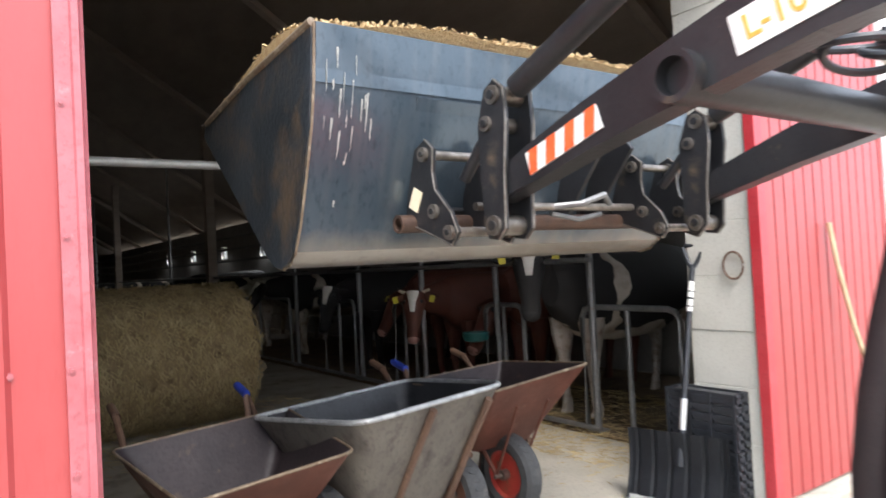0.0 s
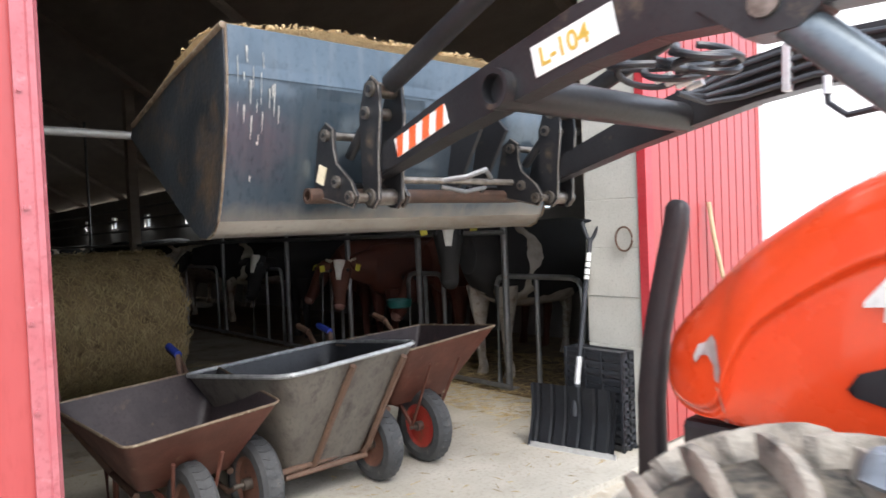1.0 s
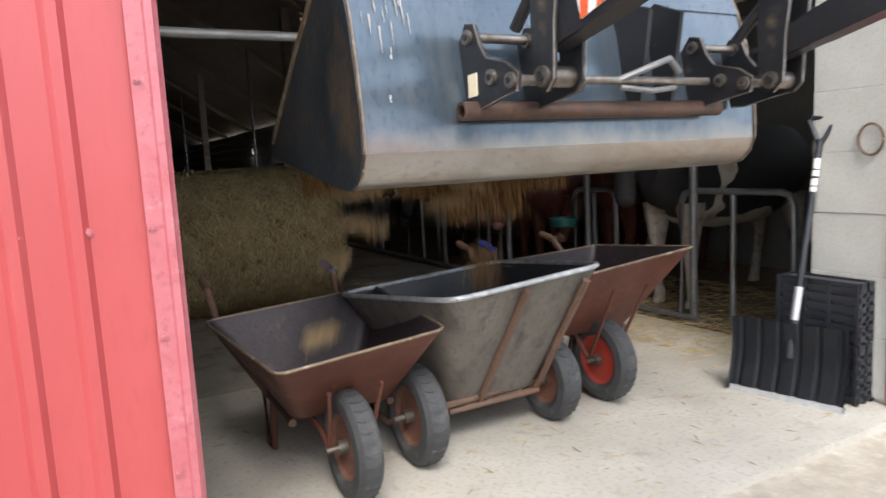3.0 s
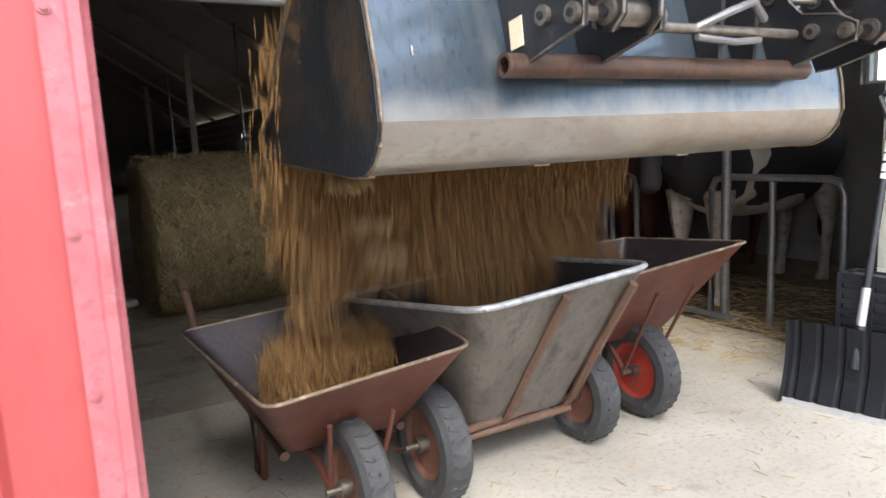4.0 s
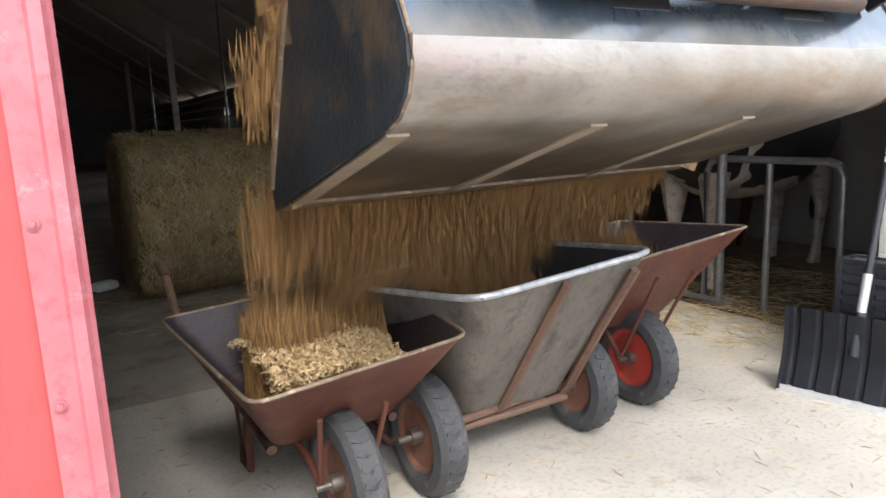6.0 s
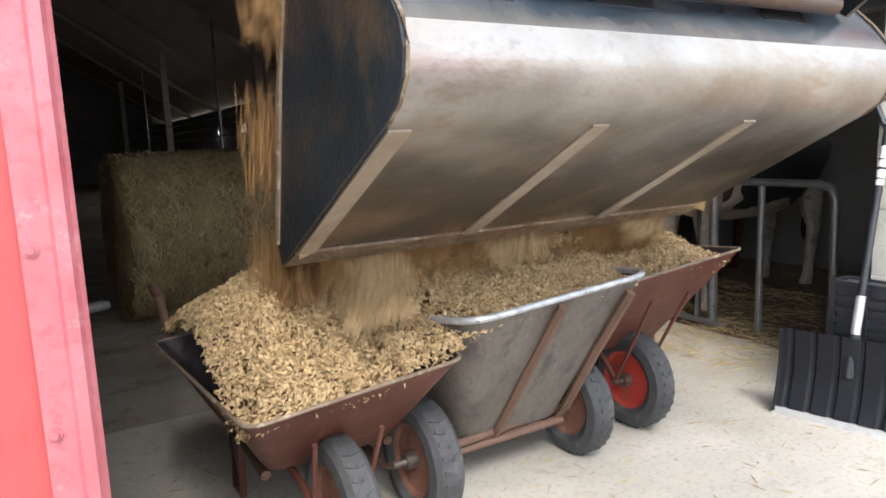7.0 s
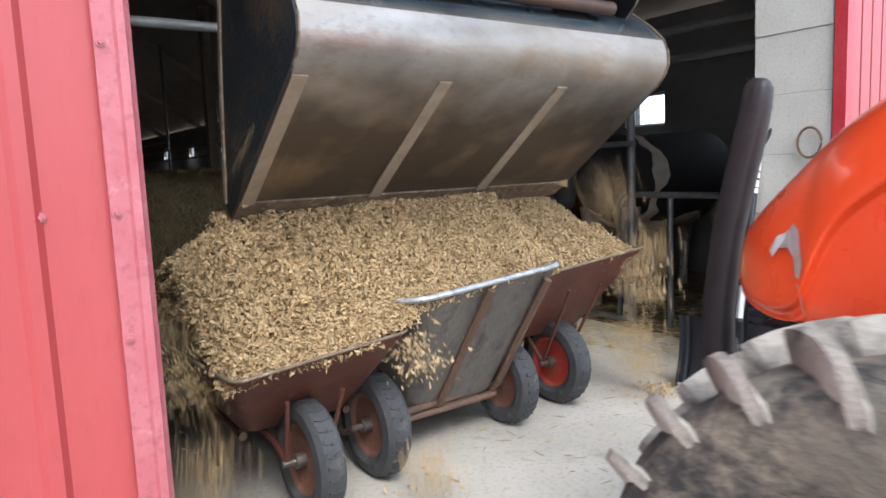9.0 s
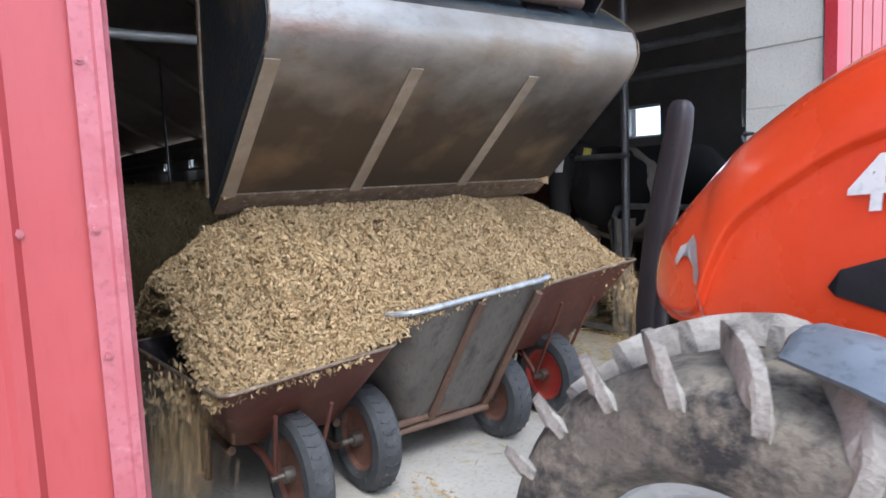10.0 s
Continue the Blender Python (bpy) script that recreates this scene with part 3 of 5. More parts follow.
tagged(part("cross_pipe", rod(NB(), (-5.1, 2.5, 2.0), (2.41, 2.5, 2.0), 0.028, 12), PALEPIPE, smooth=True), "pale round steel pipe spanning the barn passage", "pipe")
for z, x in ((1.97, 2.40), (1.80, 2.47)):
    tagged(part("side_pipe", rod(NB(), (x, 0.47, z), (x, 6.8, z), 0.026, 10), GALV, smooth=True), "dull steel pipe running from the front wall along the stalls", "pipe")


# ---- hay bale ----
def bale():
    b = thing("hay_bale", "large round hay bale of dull greenish straw on the floor", "hay bale", pose(0.06, 4.66, 0.605, 0, 0, 4))
    rng = np.random.default_rng(5)
    bm = NB()
    R, L = 0.615, 0.70
    rings = []
    for i in range(25):
        x = -L + 2 * L * i / 24
        edge = 0.05 * max(0, abs(x) / L - 0.88) / 0.12
        rings.append([(x, (R - edge + 0.03 * noise.noise(V(x * 5, k * 0.45, 1))) * math.cos(k * math.tau / 56),
                       (R - edge + 0.03 * noise.noise(V(x * 5, k * 0.45, 1))) * math.sin(k * math.tau / 56) * (0.99)) for k in range(56)])
    loft(bm, rings)
    part("roll", bm, HAY, b, smooth=True)
    # loose straws lying on the skin
    n = 12000
    a = rng.uniform(0.3 * math.pi, 1.5 * math.pi, n)
    x = rng.uniform(-L, L, n)
    r = R + rng.uniform(-0.005, 0.022, n)
    base = np.stack([x, r * np.cos(a), r * np.sin(a)], 1)
    tang = np.stack([rng.normal(0, 0.75, n), -np.sin(a), np.cos(a)], 1) + rng.normal(0, 0.25, (n, 3))
    tang /= np.linalg.norm(tang, axis=1)[:, None]
    nrm = np.stack([np.zeros(n), np.cos(a), np.sin(a)], 1)
    # a quarter of them on the flat end faces
    q = np.arange(n) < n // 4
    rad = R * np.sqrt(rng.uniform(0, 1, n)) * 0.98
    sg = np.where(rng.random(n) < 0.8, -1.0, 1.0)
    base[q] = np.stack([sg * (L + rng.uniform(-0.005, 0.02, n)), rad * np.cos(a), rad * np.sin(a)], 1)[q]
    nrm[q] = np.stack([sg, np.zeros(n), np.zeros(n)], 1)[q]
    tang[q, 0] = rng.normal(0, 0.12, n)[q]
    side = np.cross(tang, nrm)
    ln = rng.uniform(0.04, 0.16, n)[:, None]
    w = rng.uniform(0.0022, 0.0055, n)[:, None]
    v = np.stack([base - tang * ln / 2 - side * w, base - tang * ln / 2 + side * w, base + tang * ln / 2 + nrm * 0.012, base + nrm * 0.004], 1).reshape(-1, 3)
    k = np.arange(n)[:, None] * 4
    f = np.concatenate([k + np.array(o) for o in ((0, 1, 3), (1, 2, 3), (2, 0, 3), (0, 2, 1))])
    me = bpy.data.meshes.new("loose_hay")
    me.from_pydata(v.tolist(), [], f.tolist())
    me.materials.append(STRAW)
    o = new("loose_hay", me)
    o.parent = b
    o["kind"] = "stuff"
    return b


bale()


def litter(name, label, n, x0, x1, y0, y1, z, seed, ln=(0.04, 0.2)):
    """Loose straws lying on the floor, one thing of kind stuff."""
    rng = np.random.default_rng(seed)
    base = np.stack([rng.uniform(x0, x1, n), rng.uniform(y0, y1, n), np.full(n, z) + rng.uniform(0.001, 0.012, n)], 1)
    a = rng.uniform(0, math.tau, n)
    t = np.stack([np.cos(a), np.sin(a), rng.normal(0, 0.05, n)], 1)
    s = np.stack([-np.sin(a), np.cos(a), np.zeros(n)], 1)
    l = rng.uniform(*ln, n)[:, None]
    w = rng.uniform(0.001, 0.0028, n)[:, None]
    v = np.stack([base - t * l / 2 - s * w, base - t * l / 2 + s * w, base + t * l / 2, base + np.array([0, 0, 0.004])], 1).reshape(-1, 3)
    k = np.arange(n)[:, None] * 4
    f = np.concatenate([k + np.array(o) for o in ((0, 1, 3), (1, 2, 3), (2, 0, 3), (0, 2, 1))])
    me = bpy.data.meshes.new(name)
    me.from_pydata(v.tolist(), [], f.tolist())
    me.materials.append(STRAW)
    return tagged(new(name, me), label, "straw", "", "stuff")


litter("loose_straw", "loose yellow straw strewn below the stall rails", 2600, 1.75, 3.6, 1.0, 3.4, 0.03, 3)
litter("floor_straw", "scattered straws on the concrete barn floor", 420, -1.1, 1.9, 0.05, 3.4, 0.0, 4, (0.02, 0.09))
litter("bale_straw", "loose hay fallen round the bale", 900, -0.9, 1.5, 3.3, 5.2, 0.0, 6)


# small white object of unknown kind, modelled as a plain block
bm = NB()
box(bm, -0.10, 0.10, -0.06, 0.06, 0.0, 0.075, 0.03)
o = tagged(part("white_block", bm, WHITE, smooth=True), "small white block lying on the floor beside the bale", "salt lick")
o.matrix_basis = pose(-0.80, 5.0, 0.0, 0, 0, 25)


# ---- wheelbarrows ----
def barrow_wheel(parent, x, y, z, r, w, rim_mat, label):
    wh = part("wheel", lathe(NB(), [(r * 0.58, -w * 0.33), (r * 0.72, -w * 0.5), (r * 0.9, -w * 0.46), (r * 0.98, -w * 0.3), (r, 0), (r * 0.98, w * 0.3), (r * 0.9, w * 0.46), (r * 0.72, w * 0.5), (r * 0.58, w * 0.33)], 36),
              RUBBER, parent, label, smooth=True)
    wh.matrix_basis = pose(x, y, z)
    bm = NB()
    lathe(bm, [(r * 0.60, -w * 0.36), (r * 0.60, -w * 0.28), (r * 0.30, -w * 0.12), (r * 0.12, -w * 0.2), (0.012, -w * 0.2), (0.012, w * 0.2), (r * 0.12, w * 0.2), (r * 0.3, w * 0.12), (r * 0.6, w * 0.28), (r * 0.6, w * 0.36), (r * 0.5, w * 0.2), (r * 0.5, -w * 0.2)], 28)
    part("rim", bm, rim_mat, wh, smooth=True)
    part("hub", rod(NB(), (-w * 0.55, 0, 0), (w * 0.55, 0, 0), r * 0.13, 12), PIN, wh, smooth=True)
    bm = NB()
    for k in range(30):
        m = Matrix.Rotation(k * math.tau / 30, 4, "X")
        for sx in (-1, 1):
            box(bm, sx * w * 0.12 - w * 0.16, sx * w * 0.12 + w * 0.16, -0.006, 0.006, r * 0.975, r * 1.008, 0.0, m @ Matrix.Rotation(sx * 0.4, 4, "Z"))
    part("tread", bm, RUBBER, wh)
    return wh


def tray_ring(corners, rad):
    """Closed row of 20 points through four (x, y, z) corners, front left first, each rounded."""
    pts, c = [], [Vector(p) for p in corners]
    for i in range(4):
        a, b, d = c[i - 1], c[i], c[(i + 1) % 4]
        p, q = b + (a - b).normalized() * rad, b + (d - b).normalized() * rad
        for k in range(5):
            f = k / 4
            pts.append(tuple(p * (1 - f) ** 2 + b * 2 * f * (1 - f) + q * f ** 2))
    return pts


def wheelbarrow(name, label, rim_ring, corners, bot_ring, rads, mats, wheels, rim_mat, grips, wheel_mat, wheel_label, legs=True, straps=False):
    b = thing(name, label, "wheelbarrow", group="wheelbarrows at the barn door")
    bx0, bx1, byf, byb, bzf, bzb = bot_ring
    top, bot = tray_ring(corners, rads[0]), tray_ring([(bx0, byf, bzf), (bx1, byf, bzf), (bx1, byb, bzb), (bx0, byb, bzb)], rads[1])
    bm = NB()
    rows = []
    for k in range(7):
        f = k / 6
        g = f ** 1.15
        rows.append([tuple(Vector(p).lerp(Vector(q), g)) for p, q in zip(top, bot)])
    th = 0.006
    outer = loft(bm, rows, True, False)
    bm.faces.new(bm.verts[-20:])
    part("tray", bm, mats[0], b, smooth=True)
    # inner skin of the tray, coloured much darker than the outside
    bm = NB()
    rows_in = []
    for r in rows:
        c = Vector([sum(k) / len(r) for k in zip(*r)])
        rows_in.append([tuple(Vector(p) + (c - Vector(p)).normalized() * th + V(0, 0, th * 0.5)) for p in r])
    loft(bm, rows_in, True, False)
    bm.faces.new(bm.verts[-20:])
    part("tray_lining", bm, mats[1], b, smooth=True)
    bm = NB()
    bent(bm, [tuple(Vector(p) + V(0, 0, 0.002)) for p in top + top[:1]], rads[2], 8)
    part("rim", bm, rim_mat, b, smooth=True)
    x0, x1, yf, yb, zf, zb = rim_ring
    for sgn, x in ((-1, bx0), (1, bx1)):
        gx = (x0 + x1) / 2 + sgn * grips[0]
        pts = [(x, byf + 0.03, bzf - 0.02), (x, byb, bzb - 0.02), (gx, yb + 0.12, zb - 0.12), (gx, yb + grips[1], zb + grips[2])]
        hd = part("handle", bent(NB(), pts, 0.016, 10), IRON, b, smooth=True)
        part("grip", rod(NB(), (gx, yb + grips[1] - 0.01, zb + grips[2]), (gx, yb + grips[1] + 0.12, zb + grips[2] + 0.03), 0.02, 12), grips[3], hd, smooth=True)
        if legs:
            pts = [(x, byb - 0.05, bzb - 0.02), (x - sgn * 0.02, byb + 0.06, 0.02), (x - sgn * 0.02, byb + 0.16, 0.012), (x, byb + 0.1, bzb)]
            part("leg", bent(NB(), pts, 0.013, 8), mats[2], b, smooth=True)
    for (wx, wy, wr, ww) in wheels:
        barrow_wheel(b, wx, wy, wr, wr, ww, wheel_mat, wheel_label)
        for sgn in (-1, 1):
            ex = wx + sgn * (ww * 0.5 + 0.03)
            part("fork", bent(NB(), [(ex, wy, wr), (ex, wy + 0.10, bzf - 0.03), (ex, byb - 0.05, bzb - 0.025)], 0.012, 8), mats[2], b, smooth=True)
            if not straps:
                part("stay", rod(NB(), (ex, wy + 0.01, wr), (ex + sgn * 0.02, yf + 0.07, zf - 0.14), 0.008, 8), mats[2], b, smooth=True)
        part("axle", rod(NB(), (wx - ww * 0.5 - 0.05, wy, wr), (wx + ww * 0.5 + 0.05, wy, wr), 0.011, 10), PIN, b, smooth=True)
    if straps:
        for ft, fb in straps:
            def on(f, off, ft=ft, fb=fb):
                a = V(x0 + (x1 - x0) * ft, yf, zf).lerp(V(bx0 + (bx1 - bx0) * fb, byf, bzf), f)
                return a + V(0, off, -0.02 if f < 0.1 else 0)
            m = NB()
            bent(m, [on(0.02, -0.012), on(0.5, -0.014), on(0.93, -0.014), on(1.0, 0.02) + V(0, 0, -0.03), V(bx0 + (bx1 - bx0) * fb, byb, bzb - 0.03)], 0.017, 6)
            part("strap", m, IRON, b)
        part("cross_bar", rod(NB(), (wheels[0][0], wheels[0][1], wheels[0][2]), (wheels[1][0], wheels[1][1], wheels[1][2]), 0.015, 10), IRON, b, smooth=True)
        part("front_bar", rod(NB(), (bx0, byf - 0.005, bzf - 0.02), (bx1, byf - 0.005, bzf - 0.02), 0.016, 8), IRON, b, smooth=True)
    return b


BARROW1 = dict(rim=(-0.79, -0.17, 0.56, 1.36, 0.585, 0.63), bot=(-0.66, -0.25, 0.88, 1.24, 0.28, 0.30),
               corners=((-0.800, 0.533, 0.572), (-0.168, 0.548, 0.618), (-0.10, 1.36, 0.655), (-0.875, 1.371, 0.605)))
BARROW2 = dict(rim=(-0.14, 0.575, 0.545, 1.36, 0.745, 0.665), bot=(0.0, 0.47, 0.88, 1.24, 0.185, 0.205),
               corners=((-0.14, 0.545, 0.715), (0.585, 0.533, 0.768), (0.60, 1.36, 0.69), (-0.30, 1.33, 0.645)))
BARROW3 = dict(rim=(0.62, 1.275, 0.68, 1.42, 0.735, 0.67), bot=(0.74, 1.15, 1.00, 1.32, 0.34, 0.34),
               corners=((0.62, 0.67, 0.705), (1.278, 0.683, 0.752), (1.33, 1.44, 0.69), (0.58, 1.42, 0.67)))
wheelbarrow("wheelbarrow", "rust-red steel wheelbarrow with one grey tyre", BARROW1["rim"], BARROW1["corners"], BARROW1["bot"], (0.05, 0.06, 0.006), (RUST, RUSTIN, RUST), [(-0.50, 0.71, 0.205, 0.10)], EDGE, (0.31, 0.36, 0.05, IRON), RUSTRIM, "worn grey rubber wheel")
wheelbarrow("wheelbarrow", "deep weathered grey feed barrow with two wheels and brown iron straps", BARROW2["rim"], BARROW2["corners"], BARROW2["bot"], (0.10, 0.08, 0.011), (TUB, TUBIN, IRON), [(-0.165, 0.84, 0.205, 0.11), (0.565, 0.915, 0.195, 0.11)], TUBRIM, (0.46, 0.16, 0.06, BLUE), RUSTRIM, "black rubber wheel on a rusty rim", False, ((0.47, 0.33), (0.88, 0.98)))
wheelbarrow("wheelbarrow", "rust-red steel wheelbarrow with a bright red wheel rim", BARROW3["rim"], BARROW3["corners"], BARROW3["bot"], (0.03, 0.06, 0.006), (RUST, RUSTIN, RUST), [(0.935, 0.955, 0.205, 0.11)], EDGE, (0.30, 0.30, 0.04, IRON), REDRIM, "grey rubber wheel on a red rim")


# ---- snow shovel, crate, stick ----
def snow_shovel():
    s = thing("snow_shovel", "black plastic snow shovel with aluminium edge leaning on the jamb", "shovel", pose(1.545, 0.405, 0.0))
    ux = Vector((0.105, -0.505, 0)).normalized()          # along the blade's edge
    back = V(ux.y, -ux.x, 0) * -1                          # to the jamb
    def P3(u, h, off):
        return tuple(ux * u + V(0, 0, h) + back * off)
    bm = NB()
    rows = []
    for i in range(12):
        h = 0.012 + 0.36 * i / 11
        off = 0.02 + 0.06 * (i / 11) ** 1.1 + 0.03 * math.sin(i / 11 * math.pi)
        rows.append([P3(-0.27 + 0.54 * j / 54, h, off + 0.010 * (1 if (j % 9) in (4, 5) else 0) - (0.02 if j in (0, 54) else 0)) for j in range(55)])
    loft(bm, rows, False, False)
    bmesh.ops.solidify(bm, geom=bm.faces[:], thickness=0.006)
    blade = part("blade", bm, PLAST, s, "ribbed black plastic blade", smooth=True)
    bm = NB()
    loft(bm, [[P3(u, 0.0, 0.018), P3(u, 0.03, 0.022), P3(u, 0.03, 0.036), P3(u, 0.0, 0.032)] for u in (-0.275, 0.275)])
    part("wear_strip", bm, ALU, s, "bare aluminium wear strip")
    top = V(1.885, 0.439, 1.32) - V(1.545, 0.405, 0)
    low = V(*P3(0, 0.20, 0.085))
    part("socket", rod(NB(), low, low.lerp(top, 0.16), 0.022, 14), PLAST, s, smooth=True)
    shaft = part("shaft", rod(NB(), low.lerp(top, 0.12), low.lerp(top, 0.92), 0.015, 14), PLAST, s, "black painted shaft", smooth=True)
    part("ferrule", rod(NB(), low.lerp(top, 0.14), low.lerp(top, 0.30), 0.019, 14), ALU, s, "bare aluminium ferrule", smooth=True)
    part("sticker", rod(NB(), low.lerp(top, 0.70), low.lerp(top, 0.84), 0.0158, 14), WHITE, shaft, "white sticker with dark print")
    for k in range(3):
        f = 0.72 + 0.035 * k
        part("sticker_print", rod(NB(), low.lerp(top, f), low.lerp(top, f + 0.006 + 0.004 * (k % 2)), 0.0161, 14), PLAST, shaft)
    a = low.lerp(top, 0.90)
    d = (top - low).normalized()
    bm = NB()
    pts = [a, a + d * 0.03 + ux * 0.02, a + d * 0.12 + ux * 0.06, a + d * 0.13 + ux * 0.05, a + d * 0.13 - ux * 0.05, a + d * 0.12 - ux * 0.06, a + d * 0.03 - ux * 0.02, a]
    bent(bm, pts, 0.012, 10)
    part("d_handle", bm, PLAST, s, smooth=True)


snow_shovel()


CW, CD = 0.065, 0.205


def crate():
    c = thing("plastic_crate", "stack of dark grey slatted plastic crates beside the jamb", "crate", pose(1.822, 0.375, 0))
    for k in range(2):
        z0, z1 = 0.0 + 0.29 * k, 0.285 + 0.29 * k
        bm = NB()
        for x in (-CW, CW - 0.012):
            for j in range(6):
                z = z0 + 0.012 + j * 0.045
                box(bm, x, x + 0.012, -CD, CD, z, z + 0.026)
        for y in (-CD, CD - 0.012):
            for j in range(6):
                z = z0 + 0.012 + j * 0.045
                box(bm, -CW, CW, y, y + 0.012, z, z + 0.026)
        shell = part("crate_wall", bm, PLAST, c, "dark grey slatted crate wall")
        bm = NB()
        for x in (-CW - 0.005, CW - 0.015):
            for y in (-CD, -0.07, 0.05, CD - 0.02):
                box(bm, x, x + 0.02, y, y + 0.02, z0, z1)
        for x in (-0.01,):
            for y in (-CD, CD - 0.02):
                box(bm, x, x + 0.02, y, y + 0.02, z0, z1)
        box(bm, -CW, CW, -CD, -CD + 0.02, z1 - 0.02, z1)
        box(bm, -CW, CW, CD - 0.02, CD, z1 - 0.02, z1)
        box(bm, -CW, -CW + 0.02, -CD + 0.02, CD - 0.02, z1 - 0.02, z1)
        box(bm, CW - 0.02, CW, -CD + 0.02, CD - 0.02, z1 - 0.02, z1)
        part("crate_rib", bm, PLAST, shell)
        part("crate_panel", box(NB(), -CW + 0.016, CW - 0.016, -CD + 0.016, CD - 0.016, z0 + 0.015, z1 - 0.012), mat("grey_crate_plastic", (0.05, 0.052, 0.056), (0.075, 0.077, 0.08), 8, 0.6), c)
        part("crate_floor", box(NB(), -CW + 0.01, CW - 0.01, -CD + 0.01, CD - 0.01, z0 + 0.004, z0 + 0.012), PLAST, c)


crate()
bm = NB()
bent(bm, [(2.70, -0.20, -0.03), (2.65, -0.13, 0.4), (2.60, -0.04, 0.85), (2.56, 0.01, 1.2), (2.55, 0.035, 1.42)], 0.014, 9)
tagged(part("stick", bm, STICK, smooth=True), "pale peeled wooden stick leaning on the red sheet wall", "stick")


# ---- cattle ----
def ellipsoid(bm, c, r, m=None, seg=16):
    q = bmesh.ops.create_uvsphere(bm, u_segments=seg, v_segments=max(8, seg // 2 + 2), radius=1.0)
    bmesh.ops.transform(bm, matrix=(m or Matrix()) @ Matrix.LocRotScale(c, None, r), verts=q["verts"])


def cow(x, y, rz, hide, face, label, scale=1.0, head=(-1.15, 0.0, 0.86), pitch=35, horns=False, tags=True, blaze=True, belly=None, turn=0):
    """A standing cow facing its own -x, rigid, in parts."""
    c = thing("cow", label, "cow", pose(x, y, 0.03, 0, 0, rz) @ Matrix.Scale(scale, 4), "cattle behind the rails")
    bm = NB()
    rings = []
    for px, w, h, z in ((-0.86, 0.10, 0.16, 1.02), (-0.74, 0.20, 0.27, 0.99), (-0.5, 0.27, 0.35, 0.93), (-0.15, 0.33, 0.37, 0.90), (0.25, 0.36, 0.38, 0.91), (0.55, 0.30, 0.34, 0.96), (0.74, 0.24, 0.27, 1.00), (0.84, 0.12, 0.15, 1.02)):
        rings.append([(px, w * math.cos(a) * (1.0 - 0.25 * max(0, math.sin(a))), z + h * math.sin(a)) for a in np.linspace(0, math.tau, 20, endpoint=False)])
    loft(bm, rings)
    part("body", bm, hide, c, smooth=True)
    for lx, ly in ((-0.58, 0.15), (-0.58, -0.15), (0.60, 0.17), (0.60, -0.17)):
        bm = NB()
        hind = lx > 0
        prof = ((0.75, 0.12, 0.0), (0.55, 0.085, 0.03 if hind else 0.0), (0.42, 0.055, 0.07 if hind else 0.0), (0.36, 0.05, 0.06 if hind else -0.01), (0.15, 0.038, 0.03 if hind else 0.0), (0.07, 0.045, 0.02), (0.0, 0.055, 0.0))
        loft(bm, [[(lx + ox + r * math.cos(a), ly + r * 0.8 * math.sin(a), z) for a in np.linspace(0, math.tau, 10, endpoint=False)] for z, r, ox in prof])
        part("leg", bm, belly or hide, c, smooth=True)
    hx, hy, hz = head
    bm = NB()
    a, b = V(-0.7, 0, 1.02), V(hx + 0.1, hy, hz + 0.08)
    side = V(0, 1, 0)
    rings = []
    for f, w, h in ((0, 0.17, 0.25), (0.4, 0.13, 0.20), (0.8, 0.10, 0.15), (1.0, 0.08, 0.12)):
        p = a.lerp(b, f)
        rings.append([tuple(p + side * w * math.cos(q) + V(0.3, 0, 1).normalized() * h * math.sin(q)) for q in np.linspace(0, math.tau, 14, endpoint=False)])
    loft(bm, rings)
    part("neck", bm, hide, c, smooth=True)
    hm = pose(hx, hy, hz, 0, 0, turn) @ pose(0, 0, 0, 0, pitch, 0)
    bm = NB()
    rings = []
    for s, w, h in ((0.16, 0.06, 0.05), (0.13, 0.115, 0.085), (0.02, 0.125, 0.11), (-0.12, 0.095, 0.10), (-0.26, 0.07, 0.075), (-0.34, 0.075, 0.07), (-0.40, 0.06, 0.05)):
        rings.append([(h * math.sin(q) * (1 if math.sin(q) < 0 else 0.8), w * math.cos(q), s) for q in np.linspace(0, math.tau, 16, endpoint=False)])
    loft(bm, rings)
    bmesh.ops.transform(bm, matrix=hm, verts=bm.verts)
    hd = part("head", bm, face, c, smooth=True)
    bm = NB()
    ellipsoid(bm, (-0.006, 0, -0.375), (0.058, 0.066, 0.05), hm)
    part("muzzle", bm, MUZZLE if face is COWRED else COWBLACK, hd, "pink muzzle" if face is COWRED else "dark muzzle", smooth=True)
    if blaze:
        bm = NB()
        rod(bm, (0, 0, 0.125), (0, 0, -0.10), 0.075, 14, 0.03)
        bmesh.ops.subdivide_edges(bm, edges=bm.edges[:], cuts=2)
        bmesh.ops.transform(bm, matrix=hm @ Matrix.Translation((-0.09, 0, 0)) @ Matrix.Diagonal((0.5, 0.9, 1, 1)), verts=bm.verts)
        part("blaze", bm, BLAZE, hd, "white blaze on the forehead", smooth=True)
    for sg in (-1, 1):
        bm = NB()
        m = hm @ pose(0.0, sg * 0.18, 0.085, sg * -14, 0, 0)
        ellipsoid(bm, (0, 0, 0), (0.028, 0.095, 0.05), m)
        ear = part("ear", bm, hide if hide is not SPOTS else COWBLACK, hd, smooth=True)
        bm = NB()
        ellipsoid(bm, (-0.07, sg * 0.095, 0.02), (0.022, 0.02, 0.022), hm, 10)
        part("eye", bm, GRILLE, hd, smooth=True)
        if tags:
            box(bm := NB(), -0.004, 0.004, -0.028, 0.028, -0.038, 0.038, 0.003, hm @ pose(-0.034, sg * 0.20, 0.055, sg * -12, 0, 0))
            part("ear_tag", bm, TAG, ear, "yellow ear tag")
        if horns:
            bm = NB()
